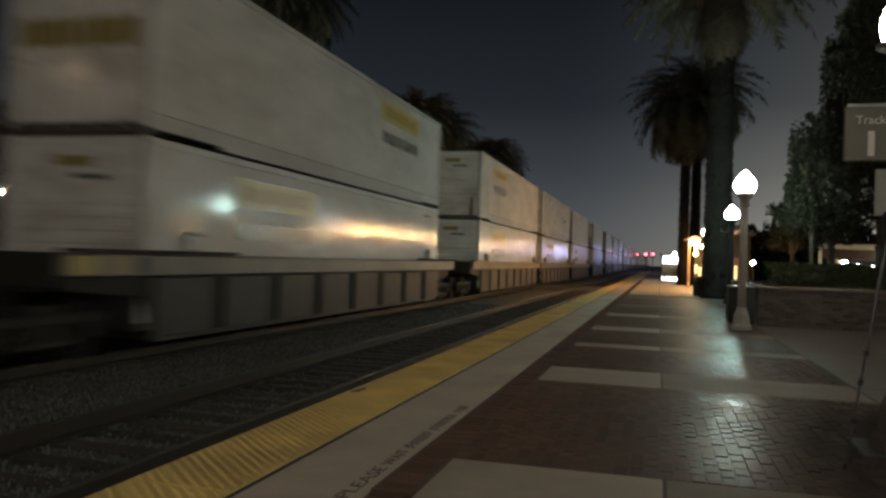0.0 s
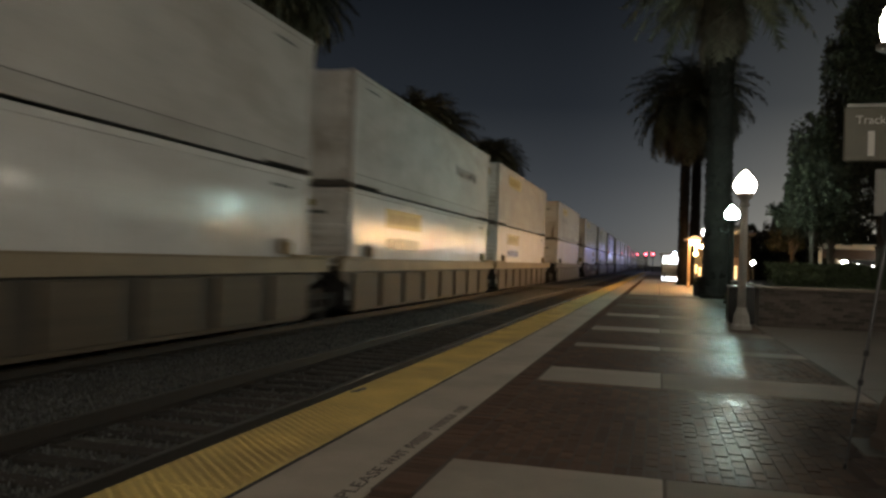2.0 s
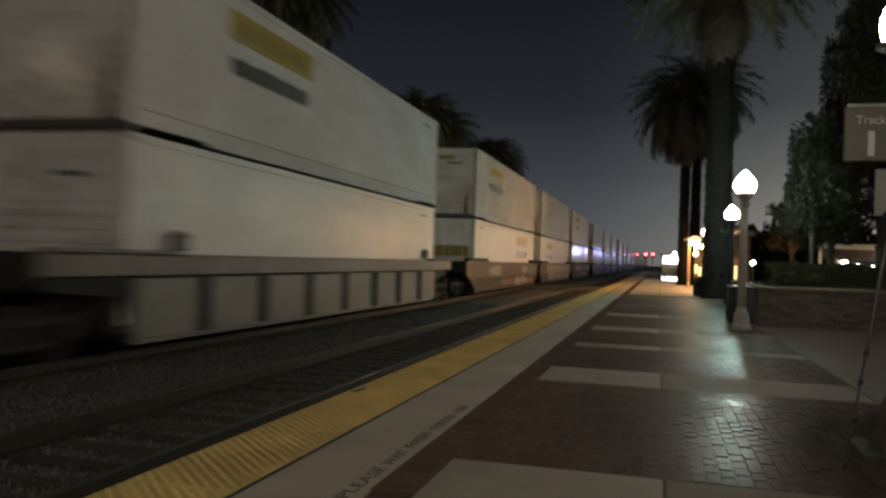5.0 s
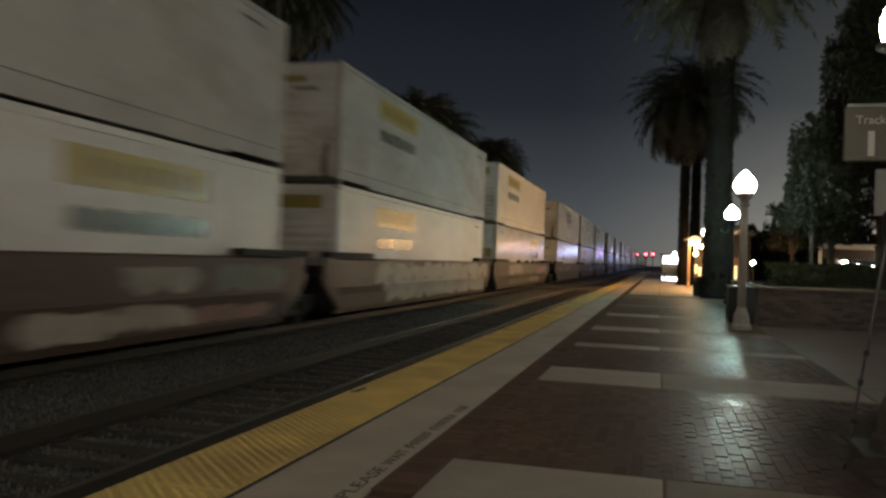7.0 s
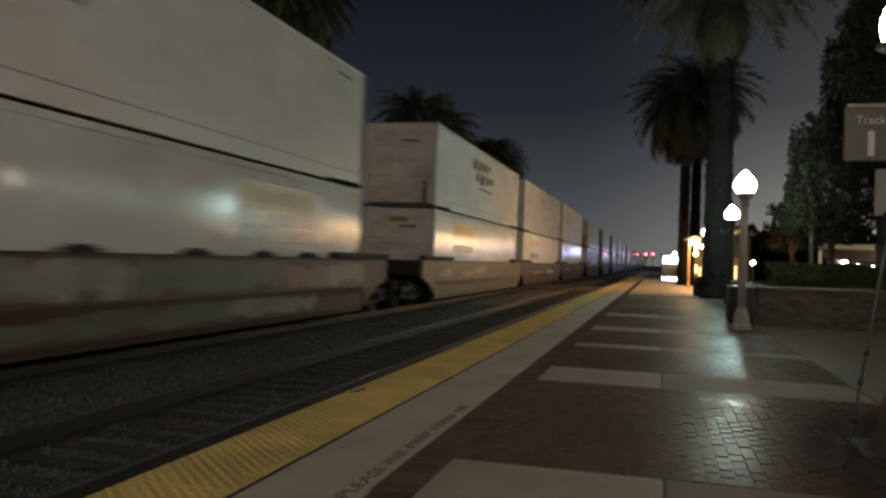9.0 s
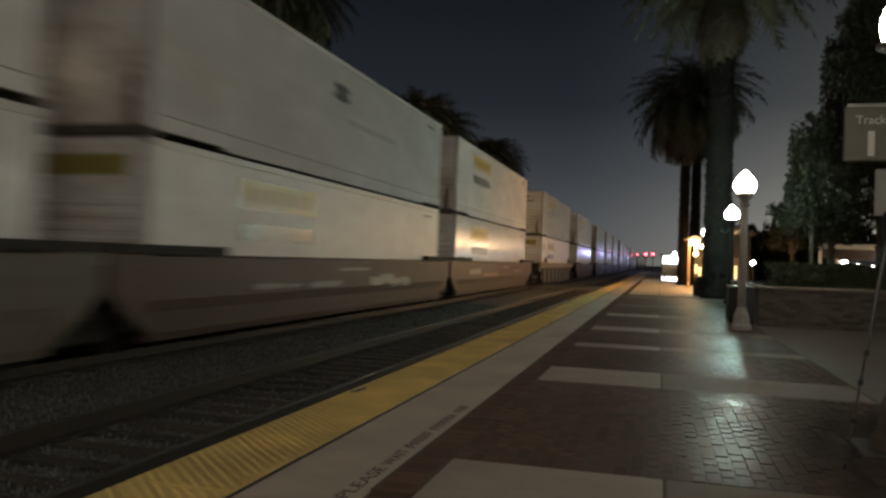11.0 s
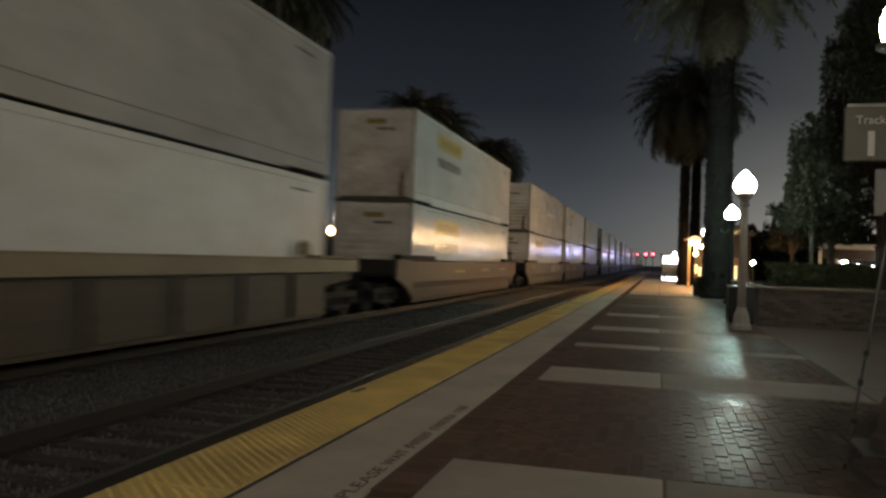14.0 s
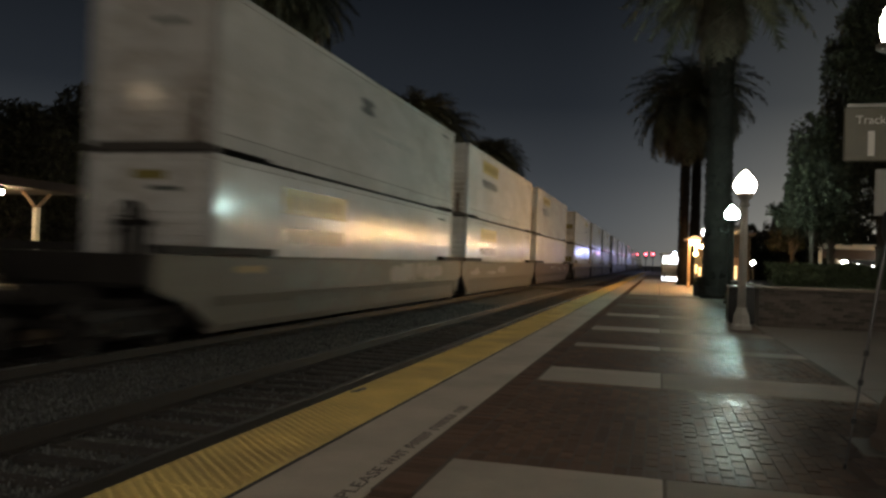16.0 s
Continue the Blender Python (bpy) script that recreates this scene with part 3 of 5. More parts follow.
def tripod():
    t = thing("tripod", "slim aluminium tripod with black leg locks standing on the bricks", "tripod")
    foot = Vector((1.15, 5.47, 0.0))
    top = Vector((1.37, 5.50, 1.50))
    for f in (foot, Vector((2.05, 5.15, 0)), Vector((1.75, 6.05, 0))):
        d = top - f
        leg = bmesh.new()
        tube(leg, [f + d * 0.02, f + d * 0.20], 0.006, 8)
        tube(leg, [f + d * 0.20, f + d * 0.48], 0.009, 8)
        tube(leg, [f + d * 0.48, f + d * 0.97], 0.013, 8)
        lg = part("leg", leg, M["leg"], t)
        for k in (0.20, 0.36, 0.48):
            b = bmesh.new()
            tube(b, [f + d * (k - 0.012), f + d * (k + 0.012)], 0.017, 8)
            part("leg_lock", b, M["black"], lg)
        b = bmesh.new()
        tube(b, [f, f + d * 0.02], [0.012, 0.010], 8)
        part("rubber_foot", b, M["rubber"], lg)
    b = bmesh.new()
    lathe(b, [(0.03, 1.42), (0.045, 1.46), (0.045, 1.55), (0.03, 1.60)], 12, (1.37, 5.50, 0))
    part("head", b, M["black"], t)


def text_mesh(words, size, depth, spacing=1.0):
    cu = bpy.data.curves.new("lettering", "FONT")
    cu.body, cu.size, cu.extrude, cu.space_character = words, size, depth, spacing
    cu.align_x = "CENTER"
    tmp = bpy.data.objects.new("lettering", cu)
    scene.collection.objects.link(tmp)
    bpy.context.view_layer.update()
    me = bpy.data.meshes.new_from_object(tmp.evaluated_get(bpy.context.evaluated_depsgraph_get()))
    bpy.data.objects.remove(tmp)
    me.materials.clear()
    me.materials.append(M["letter"])
    return me


def track_sign():
    t = thing("track_sign", "olive platform sign with pale lettering hung on the lamp post", "sign", at=pose(1.42, 6.02, 0))
    part("board", boxes((-0.22, 0.13, -0.012, 0.012, 1.98, 2.35), bevel=0.008), M["sign"], t)
    for words, size, x, z in (("Track", 0.080, -0.055, 2.235), ("1", 0.25, -0.05, 2.015)):
        me = text_mesh(words, size, 0.002)
        if words == "1":
            for v in me.vertices:
                v.co.x *= 1.7
        part("lettering", me, None, t, "pale raised lettering", at=pose(x, -0.0145, z, 90, 0, 0))
    part("bracket", boxes((-0.20, 0.12, -0.008, 0.02, 2.35, 2.375), bevel=0.004), M["post"], t)
    for z in (2.10, 2.28):
        part("clamp", boxes((0.04, 0.20, 0.012, 0.14, z, z + 0.055), bevel=0.006), M["post"], t)
    n = thing("notice_board", "pale grey notice panel fixed to the lamp post", "sign", at=pose(1.60, 6.05, 0))
    part("board", boxes((-0.19, 0.16, -0.010, 0.010, 1.61, 1.93), bevel=0.008), M["pale_sign"], n)
    part("clamp", boxes((-0.03, 0.05, 0.010, 0.09, 1.72, 1.78), bevel=0.006), M["post"], n)
    f = thing("post_footing", "pale concrete footing round the lamp post", "footing", kind="structure")
    part("footing_slab", boxes((1.36, 1.98, 5.90, 6.52, -0.055, 0.006), bevel=0.01), M["concrete_mid"], f)


# ---------------------------------------------------------------- train
CL, CW, CH = 16.15, 2.59, 2.896     # container length, width, height


def container(marks, group="stacked containers"):
    """A container lying along y with its nose towards -y; z = 0 at its underside. A leading ~ makes it a greyer, worn one."""
    skin = M["worn_white" if marks[0] == "~" else "matte_white" if marks in ("wide", "stained", "plain") else "white"]
    worn, marks = marks[0] == "~", marks.strip("~")
    words = {"full": "white container with yellow panel and grey lettering", "yellow": "white container with a dull yellow panel",
             "dark": "white container with a dark grey slanted emblem", "spot": "white container with a small dark emblem", "wide": "white container with wide dull yellow panels", "stained": "white container with yellow panel and soot stain", "grey": "white container with a band of grey lettering", "plain": "plain white container with grimy ends"}[marks]
    stain, wide = marks == "stained", marks in ("stained", "wide", "yellow")
    marks = "full" if marks in ("stained", "wide") else marks
    t = thing("freight_container", (words.replace("white", "worn grey-white", 1) if worn else words + " on a well car"), "shipping container", group)
    hx, hy = CW / 2, CL / 2
    r = random.Random(len(marks) * 7)
    # side skins: flat sheets between posts
    for s in (-1, 1):
        bm = bmesh.new()
        n = 26
        step = (CL - 0.34) / n
        cols = []
        for i in range(n):
            y0 = -hy + 0.17 + i * step
            for f, d in ((0.0, 0.0), (0.03, 0.006), (0.25, 0.0062), (0.5, 0.0063), (0.75, 0.0062), (0.97, 0.006)):
                cols.append((y0 + f * step, d))
        cols.append((hy - 0.17, 0.0))
        levels = (0.20, 1.45, CH - 0.13)
        grid = [[bm.verts.new((s * (hx - 0.025 + d), y, z)) for z in levels] for y, d in cols]
        for p, q in zip(grid, grid[1:]):
            for k in range(len(levels) - 1):
                bm.faces.new((p[k], q[k], q[k + 1], p[k + 1]) if s > 0 else (p[k + 1], q[k + 1], q[k], p[k]))
        part("side_wall", bm, skin, t, smooth=True)
        part("top_rail", boxes((min(s * (hx - 0.07), s * hx), max(s * (hx - 0.07), s * hx), -hy + 0.17, hy - 0.17, CH - 0.135, CH - 0.01), bevel=0.012), skin, t)
        bm = bmesh.new()
        x0, x1 = sorted((s * (hx - 0.09), s * (hx + 0.006)))
        box(bm, x0, x1, -hy + 2.1, hy - 2.1, 0.035, 0.335, bevel=0.01)
        box(bm, x0, x1, -hy + 0.17, -hy + 2.098, 0.10, 0.335, bevel=0.01)
        box(bm, x0, x1, hy - 2.098, hy - 0.17, 0.10, 0.335, bevel=0.01)
        part("bottom_rail", bm, skin, t)
        # thin dark line along the seam, reusing the soot stain's colour
        part("rail_seam", boxes((*sorted((s * (hx - 0.03), s * (hx + 0.007))), -hy + 0.18, hy - 0.18, 0.336, 0.346)), M["soot"], t, "dark seam line above the bottom rail")
    # roof, floor
    part("roof", boxes((-hx + 0.03, hx - 0.03, -hy + 0.08, hy - 0.08, CH - 0.05, CH - 0.02), bevel=0.008), skin, t)
    part("floor", boxes((-hx + 0.09, hx - 0.09, -hy + 0.1, hy - 0.1, 0.11, 0.18)), M["casting"], t)
    for sx in (-1, 1):
        for sy in (-1, 1):
            bm = boxes((*sorted((sx * (hx - 0.17), sx * hx)), *sorted((sy * (hy - 0.17), sy * hy)), 0.12, CH - 0.12), bevel=0.018)
            part("corner_post", bm, M["frame_grey"] if sy > 0 else skin, t)
            for z in (0.0, CH - 0.118):
                bm = boxes((*sorted((sx * (hx - 0.165), sx * (hx + 0.004))), *sorted((sy * (hy - 0.18), sy * (hy + 0.004))), z, z + 0.118), bevel=0.012)
                part("corner_casting", bm, M["casting"] if z < 0.1 else M["frame_grey"], t)
    # nose: flat skin above, horizontal swages below, a sill and a header
    bm = bmesh.new()
    rows = [(0.18, 0.0)]
    z = 0.25
    while z < CH - 0.95:
        rows += [(z, 0.0), (z + 0.03, 0.022), (z + 0.11, 0.022), (z + 0.14, 0.0)]
        z += 0.20
    rows.append((CH - 0.13, 0.0))
    a = [bm.verts.new((-hx + 0.16, -hy + 0.035 - d, zz)) for zz, d in rows]
    b = [bm.verts.new((hx - 0.16, -hy + 0.035 - d, zz)) for zz, d in rows]
    for i in range(len(rows) - 1):
        bm.faces.new((a[i], b[i], b[i + 1], a[i + 1]))
    part("nose_wall", bm, M["end_white"], t)
    for y0, y1 in ((-hy, -hy + 0.10), (hy - 0.10, hy)):
        part("end_header", boxes((-hx + 0.165, hx - 0.165, y0 + 0.004, y1 - 0.004, CH - 0.135, CH - 0.012), bevel=0.01), M["end_white"], t)
        part("end_sill", boxes((-hx + 0.165, hx - 0.165, y0 + 0.004, y1 - 0.004, 0.02, 0.185), bevel=0.01), M["casting"], t)
    # door end
    for sx in (-1, 1):
        x0, x1 = sorted((sx * 0.008, sx * (hx - 0.17)))
        d = part("door", boxes((x0, x1, hy - 0.06, hy - 0.015, 0.19, CH - 0.14), bevel=0.01), M["end_white"], t)
        for k in (0.28, 0.78):
            bm = bmesh.new()
            tube(bm, [(sx * k, hy + 0.012, 0.12), (sx * k, hy + 0.012, CH - 0.10)], 0.017, 6)
            part("lock_rod", bm, M["frame_grey"], d)
            part("handle", boxes((*sorted((sx * k, sx * (k + 0.34))), hy + 0.02, hy + 0.035, 1.12, 1.16), bevel=0.004), M["frame_grey"], d)
        for z in (0.35, 0.95, 1.6, 2.3):
            part("hinge", boxes((*sorted((sx * (hx - 0.24), sx * (hx - 0.10))), hy - 0.014, hy + 0.012, z, z + 0.10), bevel=0.004), M["frame_grey"], d)
    # markings
    if marks == "full":
        for sx in (-1, 1):
            part("door_stripe", boxes((*sorted((sx * 0.03, sx * 1.05)), hy - 0.014, hy - 0.010, CH - 1.55, CH - 1.12)), M["yellow_ink"], t, "dull yellow stripe")
    if wide:
        part("nose_panel", boxes((-0.85, 0.85, -hy + 0.026, -hy + 0.033, CH - 0.58, CH - 0.26)), M["yellow_ink"], t, "dull yellow panel")
    elif marks == "full":
        part("nose_panel", boxes((-0.32, 0.32, -hy + 0.026, -hy + 0.033, CH - 0.46, CH - 0.30)), M["yellow_ink"], t, "small dull yellow panel")
    if not wide:
        for k, z in ((0, 0.42), (1, 0.78)):
            bm = bmesh.new()
            bm.faces.new([bm.verts.new((hx - 0.42 + 0.02 * k + (0.13 - 0.04 * k) * math.cos(q * 0.5236) * r.uniform(0.6, 1.15), -hy + 0.010,
                                        z + (0.26 - 0.05 * k) * math.sin(q * 0.5236) * r.uniform(0.7, 1.2))) for q in range(12)])
            part("rust_stain", bm, M["rust"], t, "brown rust stain")
        part("nose_placard", boxes((0.02, 0.62, -hy + 0.008, -hy + 0.012, CH - 0.66, CH - 0.58)), M["grey_panel"], t, "grey code plate")
    for s in (-1, 1):
        y0 = -hy + 2.62
        x = s * (hx - 0.0105)
        if marks in ("full", "yellow"):
            bm = boxes((x - 0.003, x + 0.003, y0, y0 + 3.45, 2.02, 2.56), bevel=0.002)
            part("yellow_panel", bm, M["yellow"], t, "dull yellow side panel")
            bm = bmesh.new()
            bars(bm, x, y0 + 0.35, y0 + 3.1, 2.14, 2.43, 8, 0.0055, random.Random(2))
            part("lettering", bm, M["yellow_ink"], t)["kind"] = "stuff"
        if marks in ("full", "grey"):
            bm = bmesh.new()
            bars(bm, x, y0 + 0.12, y0 + 3.25, 1.42, 1.76, 10, 0.0035, random.Random(4))
            box(bm, x - 0.002, x + 0.002, y0 + 0.10, y0 + 3.27, 1.46, 1.72)
            part("grey_lettering", bm, M["grey_panel"], t, "grey-green lettering")["kind"] = "stuff"
        if marks == "dark":
            bm = bmesh.new()
            # slanted blocks in two staggered rows and a thin bar beneath
            for a, w, z0, z1 in ((2.7, 0.85, 1.98, 2.40), (3.7, 0.75, 1.98, 2.40), (4.6, 0.95, 2.06, 2.40), (5.75, 0.5, 2.16, 2.40), (3.3, 0.6, 1.52, 1.90), (4.05, 0.9, 1.46, 1.90),
                                 (5.15, 0.7, 1.52, 1.90), (6.0, 0.9, 1.62, 1.90), (4.2, 2.6, 1.22, 1.32)):
                q = [bm.verts.new((x + s * 0.003, y0 + a + k * w + 0.5 * (z - z0), z)) for k, z in ((0, z0), (1, z0), (1, z1), (0, z1))]
                bm.faces.new(q if s > 0 else q[::-1])
            part("emblem", bm, M["logo_grey"], t, "dark grey slanted emblem")["kind"] = "stuff"
        if marks == "spot":
            bm = bmesh.new()
            rim = [bm.verts.new((x + s * 0.003, y0 + 4.6 + (0.62 if q % 2 else 0.30) * math.cos(q * 0.5236), 2.12 + (0.26 if q % 3 else 0.16) * math.sin(q * 0.5236))) for q in range(12)]
            bm.faces.new(rim if s > 0 else rim[::-1])
            part("emblem", bm, M["logo_grey"], t, "small dark emblem")
            part("faint_bar", boxes((x - 0.002, x + 0.002, y0 + 5.0, y0 + 8.6, 1.46, 1.60)), M["faint_grey"], t, "faint grey bar")
        if stain:
            for k, m, e in ((1.0, "soot", 0.0), (0.68, "logo_dark", 0.002)):
                bm = bmesh.new()
                rim = [bm.verts.new((x + s * (0.004 + e), -hy + 0.72 + 0.22 * k * math.cos(q * 0.4488) * r.uniform(0.8, 1.1), 2.19 + 0.36 * k * math.sin(q * 0.4488) * r.uniform(0.85, 1.1))) for q in range(14)]
                bm.faces.new(rim)
                part("soot_stain", bm, M[m], t, "dark soot stain")
        bm = bmesh.new()
        bars(bm, x, hy - 1.7, hy - 0.9, 2.54, 2.60, 8, 0.003, random.Random(6))
        part("code_mark", bm, M["logo_dark"], t, "small dark code marks")["kind"] = "stuff"
    return t


def wheelset(parent, at):
    w = part("wheelset", lathe_x([(0.07, -0.95), (0.07, 0.95)], 8), M["bogie"], parent, at=at)
    for s in (-1, 1):
        bm = lathe_x([(0.10, s * 0.66), (0.17, s * 0.68), (0.36, s * 0.70), (0.40, s * 0.69), (0.455, s * 0.69), (0.445, s * 0.715), (0.42, s * 0.725),
                      (0.415, s * 0.81), (0.36, s * 0.81), (0.33, s * 0.765), (0.17, s * 0.775), (0.12, s * 0.80)], 20)
        part("wheel", bm, M["wheel"], w, smooth=False)
    return w


def lathe_x(profile, seg):
    bm = bmesh.new()
    lathe(bm, profile, seg)
    bmesh.ops.rotate(bm, verts=bm.verts[:], matrix=Matrix.Rotation(radians(90), 3, "Y"))
    bmesh.ops.recalc_face_normals(bm, faces=bm.faces[:])
    return bm


def bogie(parent, y):
    """Two axles, cast side frames and a bolster; local z = 0 on the rail."""
    bm = bmesh.new()
    for s in (-1, 1):
        x0, x1 = sorted((s * 0.93, s * 1.07))
        box(bm, x0, x1, -1.15, 1.15, 0.52, 0.66, bevel=0.03)
        box(bm, x0, x1, -0.55, 0.55, 0.22, 0.34, bevel=0.03)
        for q in (-1, 1):
            box(bm, x0, x1, q * 0.89 - 0.17, q * 0.89 + 0.17, 0.30, 0.60, bevel=0.03)
            box(bm, x0, x1, *sorted((q * 0.30, q * 0.42)), 0.26, 0.60)
        for k in (-0.16, 0.0, 0.16):
            lathe(bm, [(0.06, 0.33), (0.06, 0.53)], 8, (s * 1.0, k, 0))
    box(bm, -1.0, 1.0, -0.18, 0.18, 0.50, 0.78, bevel=0.02)
    b = part("bogie", bm, M["bogie"], parent, "black cast iron bogie", at=pose(0, y, 0))
    return [wheelset(b, pose(0, q, 0.415)) for q in (-0.89, 0.89)]


def spray(car, y0, y1, z0, z1, material, r, words):
    """One ragged patch of spray paint following the side of a smooth well car."""
    def skin(z):
        if z > 0.80:
            return 1.4275
        return 1.3925 + 0.035 * (z - 0.62) / 0.18 if z > 0.62 else 1.3925 - 0.02 * (0.62 - z) / 0.32
    bm = bmesh.new()
    y = y0
    while y < y1:
        w = r.uniform(0.35, 0.85)
        mid = (z0 + z1) / 2 + r.uniform(-0.12, 0.12) * (z1 - z0)
        h = (z1 - z0) * r.uniform(0.36, 0.56)
        lean = r.uniform(-0.5, 0.5)
        top = r.uniform(0.001, 0.0035)
        rim = []
        for k in range(11):
            a = k * 0.5712
            q = r.uniform(0.65, 1.12)
            z = min(z1, max(z0, mid + h * q * math.sin(a) * 1.25))
            rim.append(bm.verts.new((skin(z) + top, y + w * 0.5 + 0.62 * w * q * math.cos(a) + lean * (z - mid), z)))
        zc = min(z1, max(z0, mid))
        c = bm.verts.new((skin(zc) + top, y + w * 0.5, zc))
        for k in range(11):
            bm.faces.new((c, rim[k], rim[(k + 1) % 11]))
        y += w * r.uniform(0.55, 1.05)
    part("spray_paint", bm, M[material], car, words)["kind"] = "stuff"


# spray paint by car: from, to along the car, low and high edge, paint
SPRAY = {
    115.25: ((2.5, 5.0, 0.86, 1.34, "paint_pale"), (5.6, 8.2, 0.36, 0.70, "paint_rose"), (9.4, 11.0, 0.30, 0.74, "paint_light"), (11.0, 12.7, 0.34, 0.78, "paint_light"),
             (11.2, 12.7, 0.88, 1.30, "paint_pale"), (13.6, 15.6, 0.86, 1.36, "paint_green"), (13.0, 15.2, 0.36, 0.66, "paint_rose")),
    134.40: ((2.4, 16.0, 0.84, 1.43, "paint_light"), (3.4, 15.8, 0.30, 0.80, "paint_light"), (3.0, 15.6, 0.62, 0.95, "paint_light")),
    153.40: ((2.8, 6.5, 0.84, 1.42, "paint_pale"), (6.0, 9.4, 0.34, 0.72, "paint_green"), (7.0, 11.5, 0.84, 1.42, "paint_green"), (9.8, 13.0, 0.36, 0.72, "paint_pale"),
             (11.8, 13.6, 0.84, 1.36, "paint_rose"), (13.8, 15.9, 0.84, 1.40, "paint_pale"), (3.2, 5.6, 0.34, 0.66, "paint_green")),
    194.80: ((7.1, 8.5, 1.19, 1.28, "paint_pale"), (9.2, 10.8, 0.80, 1.10, "paint_light"), (10.6, 12.2, 0.72, 1.02, "paint_light"), (5.5, 7.0, 0.84, 0.98, "paint_pale"),
             (3.0, 4.4, 0.86, 0.98, "paint_pale")),
    213.30: ((2.0, 3.6, 0.95, 1.2, "paint_pale"), (9.0, 10.2, 1.2, 1.27, "paint_ochre"), (12.2, 13.2, 1.02, 1.10, "paint_ochre"), (4.5, 7.5, 0.86, 1.0, "paint_rose")),
    259.05: ((5.0, 6.4, 1.06, 1.16, "paint_ochre"), (9.6, 10.6, 1.10, 1.18, "paint_pale"), (13.5, 14.4, 1.12, 1.20, "paint_ochre")),
    282.00: ((0.6, 1.4, 1.16, 1.32, "paint_ochre"), (2.4, 8.0, 0.84, 1.42, "paint_green"), (3.0, 8.5, 0.33, 0.72, "paint_green"), (9.0, 14.0, 0.86, 1.40, "paint_pale")),
}
SPRAY_WORDS = {"paint_light": "light grey spray paint", "paint_pale": "faded pale spray paint", "paint_green": "grey-green spray paint", "paint_rose": "dull red spray paint", "paint_ochre": "small ochre paint mark"}


